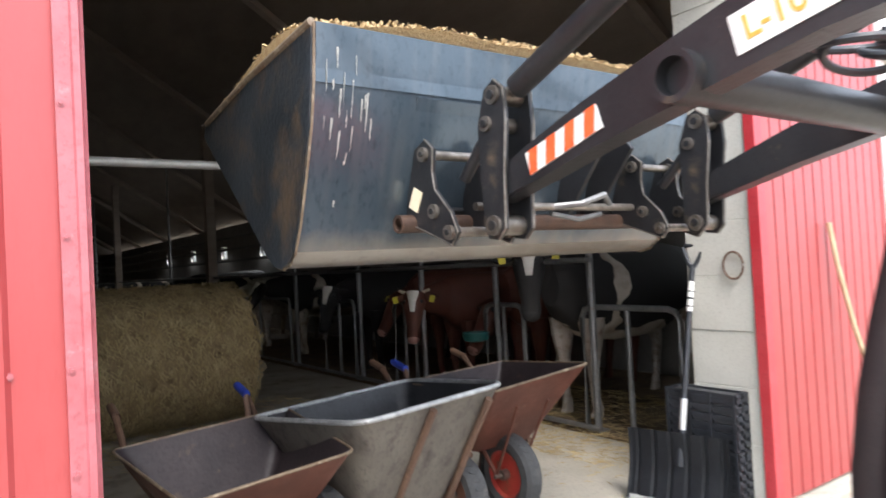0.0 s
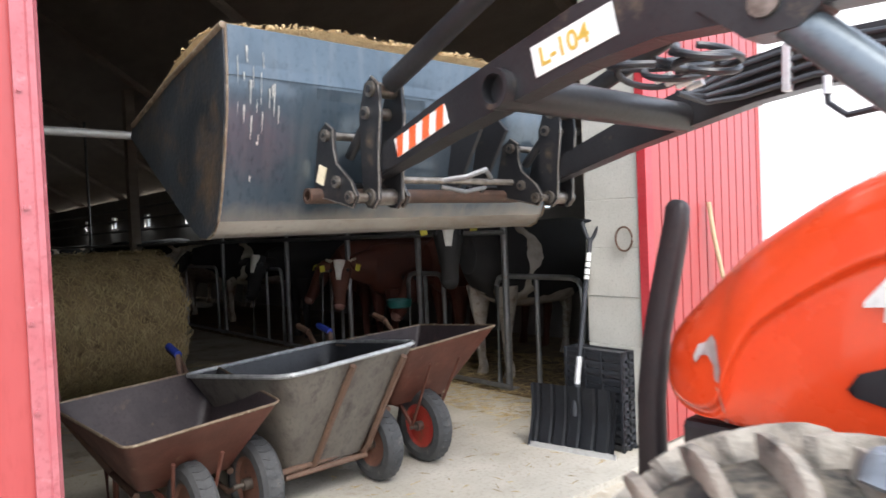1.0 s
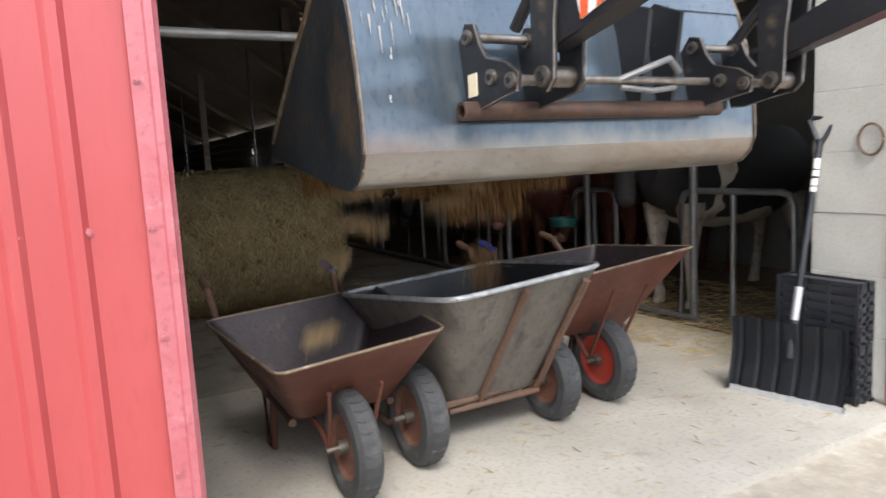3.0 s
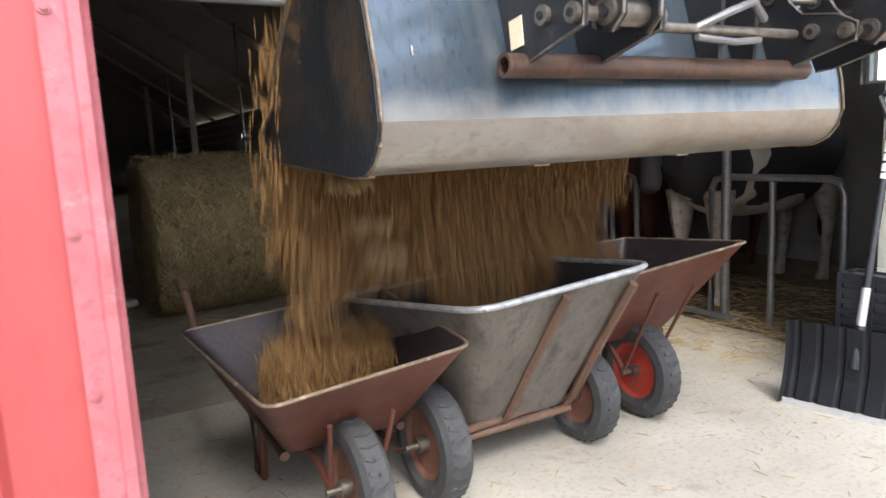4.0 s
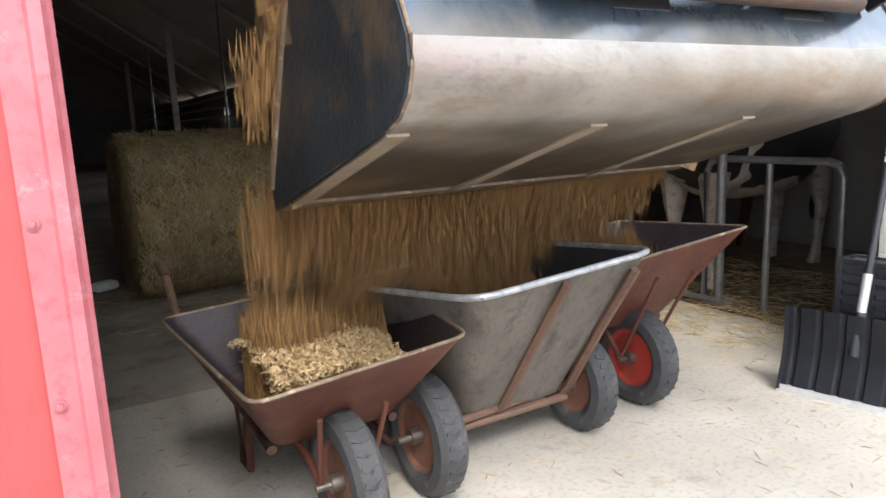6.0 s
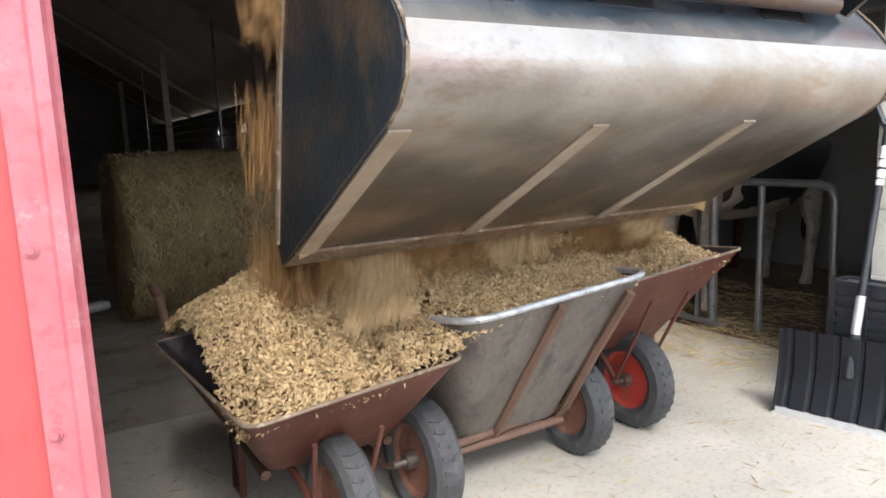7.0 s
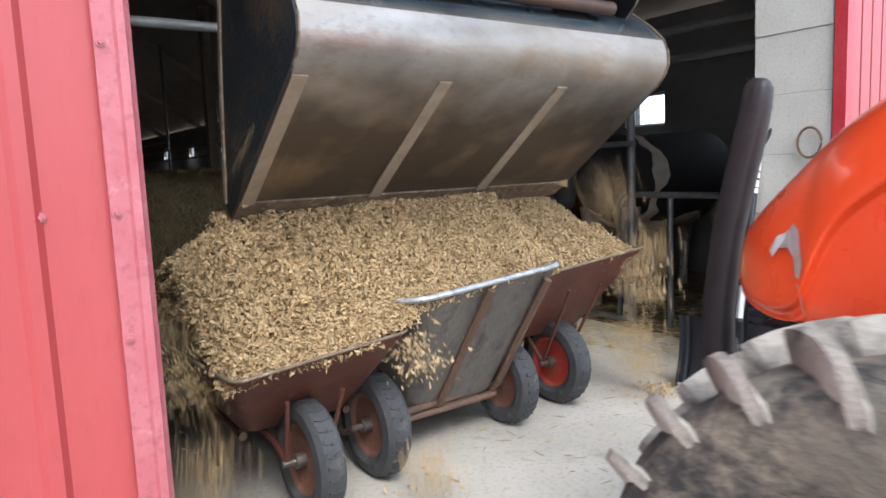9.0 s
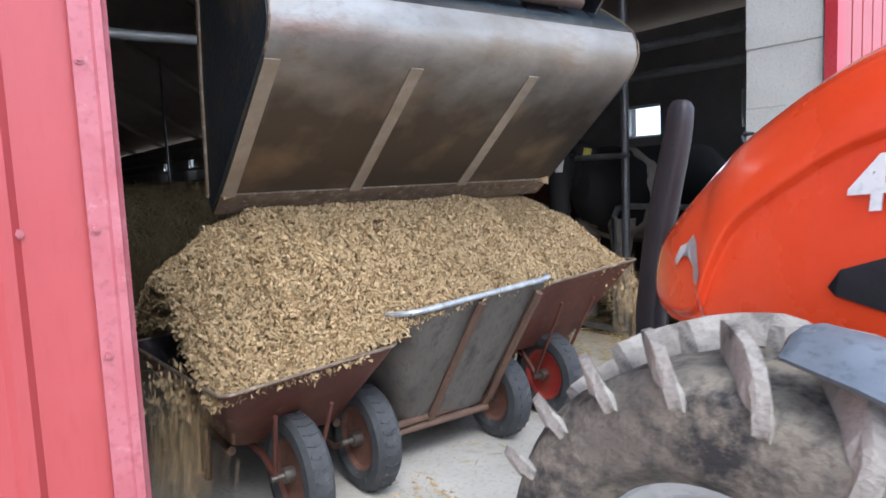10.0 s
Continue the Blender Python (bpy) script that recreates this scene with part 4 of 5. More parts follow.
            rod(bm, hm @ V(0.01, sg * 0.09, 0.14), hm @ V(-0.02, sg * 0.17, 0.17), 0.024, 10, 0.013)
            part("horn", bm, HORN, hd, smooth=True)
    bm = NB()
    bent(bm, [(0.82, 0, 1.12), (0.89, 0, 1.05), (0.90, 0, 0.7), (0.89, 0.01, 0.45)], 0.018, 8)
    tl = part("tail", bm, hide, c, smooth=True)
    bm = NB()
    ellipsoid(bm, (0.89, 0.01, 0.38), (0.03, 0.03, 0.11))
    part("tail_tuft", bm, COWBLACK, tl, smooth=True)
    return c


cow(3.40, 3.88, 0, COWRED, COWRED, "red-brown cow with a white forehead and yellow ear tags", 0.92, horns=True, head=(-1.20, 0.0, 0.96), pitch=22, turn=46)
cow(3.32, 2.14, 2, SPOTS, COWBLACK, "black and white cow with a white blaze and yellow ear tags", 1.05, head=(-0.98, 0.08, 1.16), pitch=20, turn=44, belly=COWWHITE)
cow(3.45, 5.68, -4, COWBLACK, COWBLACK, "black cow with a narrow white blaze in the dark stalls", 1.0, head=(-1.15, 0.0, 0.92), pitch=25, tags=False, turn=38)
cow(3.55, 4.65, 3, COWRED, COWRED, "dark red-brown cow behind the stall rails", 0.95, blaze=False, head=(-1.0, 0.1, 0.9))
cow(3.55, 2.95, -3, COWRED, COWRED, "brown cow standing between its neighbours", 0.98, blaze=False, tags=False, head=(-0.95, 0.1, 0.8))
for i, (y, h, sc) in enumerate(((8.2, SPOTS, 1.0), (10.0, COWWHITE, 0.95), (11.6, SPOTS, 1.0), (13.4, SPOTS, 1.05), (15.6, COWBLACK, 1.0), (18.0, SPOTS, 1.0), (21.0, SPOTS, 1.0), (25.0, COWBLACK, 1.0))):
    cow(3.6, y, (-8, 5, 10, -4, 3, 7, -6, 2)[i], h, COWBLACK if h is not COWWHITE else COWWHITE, "pale dun cow far down the stalls" if h is COWWHITE else "black and white cow far down the stalls" if h is SPOTS else "black cow far down the stalls", sc, head=(-1.2, 0.05, 0.98 - 0.1 * (i % 3)), tags=False)
bm = NB()
lathe(bm, [(0.07, 0.0), (0.11, 0.015), (0.12, 0.08), (0.108, 0.08), (0.10, 0.025), (0.02, 0.018)], 20)
bmesh.ops.rotate(bm, verts=bm.verts, cent=(0, 0, 0), matrix=Euler((0, radians(-90), 0)).to_matrix())
o = tagged(part("water_bowl", bm, TEAL, smooth=True), "teal plastic drinking bowl fixed to a stall post", "bowl")
o.matrix_basis = pose(2.28, 2.9, 0.62)


# ---- loader bucket: lies along x, its heel at the origin, opening to +y ----
OUT = [(0.75, 0.0), (0.35, -0.004), (0.02, 0.0), (-0.04, 0.008), (-0.088, 0.034), (-0.118, 0.075), (-0.13, 0.125), (-0.115, 0.215), (-0.075, 0.345), (-0.03, 0.475), (0.02, 0.575), (0.10, 0.70)]
INN = [(0.11, 0.693), (0.031, 0.57), (-0.018, 0.47), (-0.063, 0.342), (-0.103, 0.213), (-0.118, 0.127), (-0.107, 0.08), (-0.08, 0.043), (-0.037, 0.019), (0.02, 0.012), (0.35, 0.008), (0.74, 0.008)]
bucket = thing("loader_bucket", "blue-grey steel loader bucket with worn dirty underside", "loader bucket")
W = 0.80
bm = slab(NB(), OUT[6:] + INN[:6], -W, W)
part("back_plate", bm, BUCKET, bucket, "blue-grey painted back plate streaked with white", smooth=True)
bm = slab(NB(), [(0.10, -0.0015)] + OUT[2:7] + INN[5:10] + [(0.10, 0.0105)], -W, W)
part("heel_plate", bm, HEEL, bucket, "worn steel heel, sky sheen put into its colour", smooth=True)
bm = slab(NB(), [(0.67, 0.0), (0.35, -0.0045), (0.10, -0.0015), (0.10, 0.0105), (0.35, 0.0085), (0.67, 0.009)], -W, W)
part("floor_plate", bm, FLOORPLATE, bucket, "worn brownish steel floor plate, coloured darker for its shade")
part("cutting_edge", slab(NB(), [(0.65, -0.008), (0.765, 0.0), (0.765, 0.004), (0.65, 0.012)], -W - 0.005, W + 0.005), EDGE, bucket, "rusty bent cutting edge")
for x in (-W + 0.025, -0.265, 0.27):
    part("skid_strip", slab(NB(), [(0.03, -0.006), (0.66, -0.009), (0.66, -0.002), (0.03, 0.0)], x - 0.025, x + 0.025), STRIP, bucket, "rubbed pale steel skid strip")
SIDE = [(0.75, 0.0)] + OUT[2:] + [(0.44, 0.375), (0.75, 0.055)]
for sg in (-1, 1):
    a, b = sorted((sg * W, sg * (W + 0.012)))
    pl = part("side_plate", slab(NB(), SIDE, a, b), BUCKETSIDE, bucket, "dirty steel side plate, coloured darker for its shade")
    bm = NB()
    bent(bm, [(sg * (W + 0.010), 0.10, 0.70), (sg * (W + 0.010), 0.44, 0.38), (sg * (W + 0.010), 0.74, 0.06)], 0.012, 8)
    part("side_rim", bm, EDGE, pl, "scuffed rounded rim", smooth=True)
    bm = NB()
    bent(bm, [(sg * (W + 0.004), p[0] - 0.004, p[1]) for p in SIDE[1:11]], 0.004, 6)
    part("weld_seam", bm, EDGE, pl, smooth=True)
part("top_band", slab(NB(), [(0.034, 0.605), (0.094, 0.706), (0.112, 0.70), (0.05, 0.60), (0.03, 0.57), (0.014, 0.575)], -W, W), BUCKET, bucket, "folded top band of the bucket back")
# dried white drips on the back plate
rng = np.random.default_rng(8)
SLURRY = mat("dried_slurry", (0.34, 0.33, 0.30), (0.22, 0.22, 0.21), 30, 0.8, bump=0.1)


def back_y(zz):
    return float(np.interp(zz, [0.125, 0.215, 0.345, 0.475, 0.575, 0.60, 0.70], [-0.13, -0.115, -0.075, -0.03, 0.014, 0.03, 0.092]))


for k in range(20):
    x = -W + 0.03 + 0.17 * rng.random() ** 1.5 if k < 17 else -W + 0.03 + 0.35 * rng.random()
    z = rng.uniform(0.46, 0.66) if k < 17 else rng.uniform(0.2, 0.48)
    ln = rng.uniform(0.02, 0.10) * (1 if k < 17 else 0.35)
    w = rng.uniform(0.001, 0.0035)
    bm = NB()
    n = 7
    left = [(x - w * (0.4 + 0.6 * math.sin(math.pi * min(0.9, 0.25 + q / n))) + rng.normal(0, 0.0006), z - ln * q / n) for q in range(n)]
    right = [(x + w * (0.4 + 0.6 * math.sin(math.pi * min(0.9, 0.25 + q / n))) + rng.normal(0, 0.0006), z - ln * q / n) for q in range(n)]
    bm.faces.new([bm.verts.new((px, back_y(pz) - 0.003, pz)) for px, pz in left + [(x, z - ln * 1.05)] + right[::-1]])
    part("dried_drip", bm, SLURRY, bucket)

# carrier frame on the bucket's back
ARM = (-0.34, 0.58)
pipe = part("carrier_pipe", rod(NB(), (-0.515, -0.158, 0.238), (0.54, -0.158, 0.238), 0.027, 18, caps=False), RUSTPIPE, bucket, "rusty round carrier pipe", smooth=True)
part("pipe_mouth", lathe(NB(), [(0.027, -0.004), (0.027, 0.004), (0.019, 0.004), (0.019, -0.004)], 18), RUSTPIPE, pipe).matrix_basis = pose(-0.517, -0.158, 0.238)
part("latch_rod", rod(NB(), (-0.30, -0.20, 0.33), (0.42, -0.20, 0.33), 0.013, 12), PIN, bucket, "bright steel latch rod", smooth=True)
BRACKET = [(-0.122, 0.235), (-0.09, 0.30), (-0.045, 0.42), (-0.075, 0.475), (-0.125, 0.475), (-0.16, 0.42), (-0.20, 0.385), (-0.30, 0.375), (-0.355, 0.35), (-0.355, 0.305), (-0.31, 0.29), (-0.185, 0.245)]
for ax in ARM:
    for dx in (-0.125, 0.085):
        br = part("carrier_bracket", slab(NB(), BRACKET, ax + dx - 0.006, ax + dx + 0.006), BLACK, bucket, "black steel carrier bracket plate")
        part("worn_edge", bent(NB(), [(ax + dx - 0.006, y, z) for y, z in BRACKET[3:] + BRACKET[:1]], 0.0028, 6), PIN, br, "bare worn plate edge")
        for py, pz in ((-0.33, 0.33), (-0.10, 0.44), (-0.235, 0.335)):
            part("pin_boss", rod(NB(), (ax + dx - 0.018, py, pz), (ax + dx + 0.018, py, pz), 0.021, 14), PIN, br, smooth=True)
            part("pin_bolt", rod(NB(), (ax + dx - 0.023, py, pz), (ax + dx + 0.023, py, pz), 0.009, 6), BLACK, br)
    for py, pz in ((-0.33, 0.33), (-0.10, 0.44)):
        part("pivot_pin", rod(NB(), (ax - 0.13, py, pz), (ax + 0.11, py, pz), 0.014, 12), PIN, bucket, smooth=True)
part("carrier_label", slab(NB(), [(-0.12, 0.272), (-0.165, 0.282), (-0.155, 0.345), (-0.11, 0.335)], ARM[0] - 0.1345, ARM[0] - 0.1315), CREAM, bucket, "cream square sticker")
bm = NB()
bent(bm, [(0.02, -0.20, 0.33), (0.10, -0.24, 0.37), (0.20, -0.23, 0.40), (0.26, -0.22, 0.36)], 0.011, 8)
bent(bm, [(0.02, -0.21, 0.31), (0.14, -0.23, 0.30), (0.26, -0.21, 0.31)], 0.009, 8)
part("latch_lever", bm, GALV, bucket, "pale bent latch lever", smooth=True)
for x in (-0.22, 0.36):
    part("hook_plate", box(NB(), x - 0.09, x + 0.09, -0.118, -0.085, 0.20, 0.26, 0.004), BLACK, bucket)
for x in (0.30, 0.16):
    part("carrier_upright", slab(NB(), [(-0.12, 0.25), (-0.17, 0.25), (-0.17, 0.55), (-0.05, 0.58), (0.02, 0.52)], x - 0.008, x + 0.008), BLACK, bucket)
part("upper_plate", slab(NB(), [(-0.025, 0.40), (-0.05, 0.40), (0.01, 0.565), (0.035, 0.56)], -0.48, 0.0), BUCKET, bucket)

# ---- feed chips ----
frng = np.random.default_rng(21)


def mound(name, x0, x1, y0, y1, surf, n, thick=0.06, size=0.019, wob=0.02, seed=1, ox=0.0, oy=0.0):
    """A body of packed feed whose top follows surf(x, y), covered with chips."""
    nx, ny = 26, 22
    vs, fs = [], []
    for lay in (0, 1):
        for j in range(ny + 1):
            for i in range(nx + 1):
                x, y = x0 + (x1 - x0) * i / nx, y0 + (y1 - y0) * j / ny
                z = surf(x, y) + wob * noise.noise(V((x + ox) * 7, (y + oy) * 7, 1.0))
                vs.append((x, y, z - (thick if lay else 0)))
    k = (nx + 1) * (ny + 1)
    for j in range(ny):
        for i in range(nx):
            a = j * (nx + 1) + i
            fs.append([a, a + 1, a + nx + 2, a + nx + 1])
            fs.append([k + a, k + a + nx + 1, k + a + nx + 2, k + a + 1])
    for i in range(nx):
        a, b = i, ny * (nx + 1) + i
        fs += [[a, k + a, k + a + 1, a + 1], [b, b + 1, k + b + 1, k + b]]
    for j in range(ny):
        a, b = j * (nx + 1), j * (nx + 1) + nx
        fs += [[a, a + nx + 1, k + a + nx + 1, k + a], [b, k + b, k + b + nx + 1, b + nx + 1]]
    px, py = frng.uniform(x0, x1, n), frng.uniform(y0, y1, n)
    pz = np.array([surf(a, b) + wob * noise.noise(V((a + ox) * 7, (b + oy) * 7, 1.0)) for a, b in zip(px, py)]) + frng.uniform(-0.003, 0.012, n)
    return chip_mesh(name, frng, np.stack([px, py, pz], 1), size, (vs, fs))


# the heaped load that stays in the bucket
def load_surf(x, y):
    return 0.72 - 0.90 * (y - 0.12) + 0.075 * math.sin(min(1, max(0, (y - 0.1) / 0.55)) * math.pi) - 0.05 * (abs(x) / 0.8) ** 4


feed_load = tagged(new("feed_load", mound("feed_load", -0.795, 0.795, 0.115, 0.66, load_surf, 9000, 0.20, 0.016)), "golden chopped feed heaped in the loader bucket", "feed", "", "stuff")

# loose clumps that pour over the lip: four kinds, many falls
CLUMPS = []
for k in range(5):
    n = 1050
    pts = np.stack([frng.uniform(-0.40, 0.40, n), frng.normal(0, 0.035, n), np.clip(frng.normal(0, 0.065, n), -0.12, 0.12)], 1)
    CLUMPS.append(chip_mesh("feed_clump", frng, pts, 0.025))
SMALL = []
for k in range(3):
    n = 260
    pts = np.stack([frng.normal(0, 0.055, n), frng.normal(0, 0.05, n), np.clip(frng.normal(0, 0.05, n), -0.1, 0.1)], 1)
    SMALL.append(chip_mesh("feed_spill", frng, pts, 0.019))




def streaks(name, n, xs, ys, zs, big=1.0):
    """Long slivers of feed drawn out by the fall."""
    base = np.stack([xs, ys, zs], 1)
    ln = frng.uniform(0.022, 0.05, n)[:, None] * big
    a = frng.uniform(0, math.tau, n)
    s = np.stack([np.cos(a), np.sin(a), np.zeros(n)], 1) * frng.uniform(0.0022, 0.005, n)[:, None] * big
    s2 = np.stack([-np.sin(a), np.cos(a), np.zeros(n)], 1) * 0.0025
    t = np.stack([frng.normal(0, 0.12, n), frng.normal(0, 0.12, n), np.ones(n)], 1) * ln
    v = np.stack([base - t - s, base - t * 0.7 + s, base + t + s * 0.6, base + s2], 1).reshape(-1, 3)
    k = np.arange(n)[:, None] * 4
    f = np.concatenate([k + np.array(o) for o in ((0, 1, 3), (1, 2, 3), (2, 0, 3), (0, 2, 1))])
    me = bpy.data.meshes.new(name)
    me.from_pydata(v.tolist(), [], f.tolist())
    me.materials.append(SHADEFEED)
    return me


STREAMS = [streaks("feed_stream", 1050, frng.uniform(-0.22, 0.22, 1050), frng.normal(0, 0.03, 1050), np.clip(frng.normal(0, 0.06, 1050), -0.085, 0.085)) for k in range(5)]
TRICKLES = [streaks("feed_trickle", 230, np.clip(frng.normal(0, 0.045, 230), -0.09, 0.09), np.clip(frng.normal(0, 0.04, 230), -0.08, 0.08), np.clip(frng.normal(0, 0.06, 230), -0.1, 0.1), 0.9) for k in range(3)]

# ---- tractor: x across, y ahead, origin on the ground below its front guard ----
tractor = thing("tractor", "orange farm tractor with a black front loader", "tractor")
HY = [0.115, 0.095, 0.05, -0.02, -0.08, -0.122, -0.142, -0.19, -0.24, -0.30, -0.40, -0.50, -0.80, -1.3, -1.9]
HW = [0.03, 0.10, 0.165, 0.215, 0.238, 0.25, 0.254, 0.259, 0.264, 0.268, 0.274, 0.278, 0.288, 0.295, 0.30]
HB = [0.90, 0.86, 0.83, 0.81, 0.803, 0.80, 0.798, 0.796, 0.793, 0.79, 0.79, 0.79, 0.79, 0.80, 0.80]
HC = [0.925, 0.89, 0.865, 0.848, 0.845, 0.868, 0.945, 1.042, 1.086, 1.127, 1.19, 1.236, 1.28, 1.32, 1.34]
HT = [0.995, 1.02, 1.065, 1.13, 1.19, 1.228, 1.245, 1.277, 1.308, 1.347, 1.402, 1.436, 1.52, 1.60, 1.65]


def half_ring(hw, zb, zc, zt):
    return [(0.70, zb), (0.84, zb + 0.025), (0.895, zb + 0.45 * (zc - zb)), (0.90, zc - 0.022), (0.885, zc - 0.006), (0.99, zc + 0.004), (1.0, zc + 0.014), (0.955, zc + 0.35 * (zt - zc)), (0.80, zc + 0.74 * (zt - zc)), (0.42, zt - 0.012), (0.15, zt - 0.001)]


bm = NB()
rings = []
for y, hw, zb, zc, zt in zip(HY, HW, HB, HC, HT):
    h = half_ring(hw, zb, zc, zt)
    rings.append([(-hw * k, y, z) for k, z in h] + [(hw * k, y, z) for k, z in h[::-1]])
loft(bm, rings)
hood = part("hood", bm, ORANGE, tractor, "glossy orange sloping hood with a sharp side crease", smooth=True)
hood.data.polygons.foreach_set("use_smooth", [True] * len(hood.data.polygons))
sub = hood.modifiers.new("round", "SUBSURF")
sub.levels = sub.render_levels = 2


def hood_side(y, z, off=0.003):
    """A point on the left skin of the hood."""
    hw, zb, zc, zt = (float(np.interp(-y, [-v for v in HY], row)) for row in (HW, HB, HC, HT))
    h = half_ring(hw, zb, zc, zt)
    return V(-hw * float(np.interp(z, [q[1] for q in h], [q[0] for q in h])) - off, y, z)


bm = NB()
pts = [(-0.402, 0.95), (-0.425, 0.985), (-0.52, 1.02), (-0.85, 1.06), (-0.85, 0.89), (-0.50, 0.915), (-0.415, 0.935)]
bm.faces.new([bm.verts.new(hood_side(y, z, 0.006)) for y, z in pts])
bmesh.ops.solidify(bm, geom=bm.faces[:], thickness=0.006)
part("side_grille", bm, GRILLE, hood, "black mesh air intake")
bm = NB()
for pts in ([(-0.045, 0.975), (-0.06, 1.005), (-0.085, 1.015), (-0.10, 1.035), (-0.115, 1.02), (-0.125, 0.985), (-0.134, 0.955), (-0.128, 0.925), (-0.118, 0.93), (-0.112, 0.965), (-0.095, 0.985), (-0.07, 0.982), (-0.055, 0.96)], [(-0.122, 0.915), (-0.127, 0.915), (-0.128, 0.82), (-0.123, 0.82)]):
    bm.faces.new([bm.verts.new(hood_side(y, z, 0.006)) for y, z in pts])
bmesh.ops.solidify(bm, geom=bm.faces[:], thickness=0.003)
part("scuff", bm, SCUFF, hood, "scraped grey scuff on the nose")


def words(text, size, material, parent, m, depth=0.0015, shear=0.0, name="lettering"):
    cu = bpy.data.curves.new(name, "FONT")
    cu.body, cu.size, cu.extrude, cu.shear, cu.align_x, cu.align_y, cu.offset = text, size, depth, shear, "LEFT", "CENTER", size * 0.022
    tmp = bpy.data.objects.new(name, cu)
    me = bpy.data.meshes.new_from_object(tmp)
    bpy.data.objects.remove(tmp)
    me.materials.append(material)
    o = new(name, me)
    o.parent, o.matrix_basis = parent, m
    return o


words("45", 0.135, LETTERWHITE, hood, Matrix.Translation(hood_side(-0.435, 1.135, 0.010)) @ Matrix(((0, 0, -1, 0), (-1, 0, 0, 0), (0, 1, 0, 0), (0, 0, 0, 1))) @ pose(0, 0, 0, 0, 0, 4), 0.003, 0.15)

part("chassis", box(NB(), -0.17, 0.17, -1.9, 0.02, 0.42, 0.80, 0.02), GRILLE, tractor, "black engine and chassis block")
part("front_axle", box(NB(), -0.52, 0.52, -0.57, -0.43, 0.44, 0.58, 0.03), GRILLE, tractor)
bm = NB()
rings = []
PATHG = [(0.18, 1.375, 0.35), (0.181, 1.368, 0.7), (0.184, 1.35, 0.95), (0.19, 1.30, 1.0), (0.203, 1.24, 1.05), (0.232, 1.12, 1.1), (0.27, 0.95, 1.1), (0.295, 0.75, 1.15), (0.30, 0.44, 1.2)]
for k, (y, z, sc) in enumerate(PATHG):
    y0, z0, _ = PATHG[max(k - 1, 0)]
    y1, z1, _ = PATHG[min(k + 1, len(PATHG) - 1)]
    d = V(0, y1 - y0, z1 - z0).normalized()
    nrm = V(0, -d.z, d.y)
    ring = []
    for q in range(16):
        a = q * math.tau / 16
        cx, cy = math.cos(a), math.sin(a)
        cx, cy = math.copysign(abs(cx) ** 0.55, cx), math.copysign(abs(cy) ** 0.55, cy)
        ring.append(tuple(V(0, y, z) + V(1, 0, 0) * 0.030 * sc * cx + nrm * 0.036 * sc * cy))
    rings.append(ring)
loft(bm, rings)
g = part("guard_post", bm, mat("scuffed_brown_black", (0.018, 0.013, 0.015), (0.028, 0.019, 0.02), 9, 0.55, 0.1, bump=0.15, c=(0.10, 0.045, 0.04), c_at=0.70), tractor, "scuffed dark brown front guard post", smooth=True)
g.matrix_basis = pose(0.14, 0, 0)
part("guard_bracket", box(NB(), 0.09, 0.19, -0.1, 0.30, 0.44, 0.52, 0.01), GRILLE, tractor)
bm = NB()
loft(bm, [[(-0.74 + k * (-0.045), y, z - 0.022 * k), (-0.74 + k * 0.03, y, z + 0.004), (-0.74 + k * 0.085, y, z + 0.012), (-0.74 + k * 0.085, y, z + 0.024), (-0.74 + k * 0.02, y, z + 0.016), (-0.74 - k * 0.052, y, z - 0.012 * k)] for y, z, k in ((-0.575, 0.945, 0.2), (-0.582, 0.955, 0.45), (-0.60, 0.958, 0.65), (-0.68, 0.945, 0.8), (-0.84, 0.90, 0.9), (-1.04, 0.835, 0.9), (-1.24, 0.76, 0.9))])
part("mudguard", bm, mat("blue_grey_mudguard", (0.10, 0.115, 0.135), (0.14, 0.155, 0.175), 6, 0.25, 0.3, bump=0.03), tractor, "blue-grey front mudguard", smooth=True)


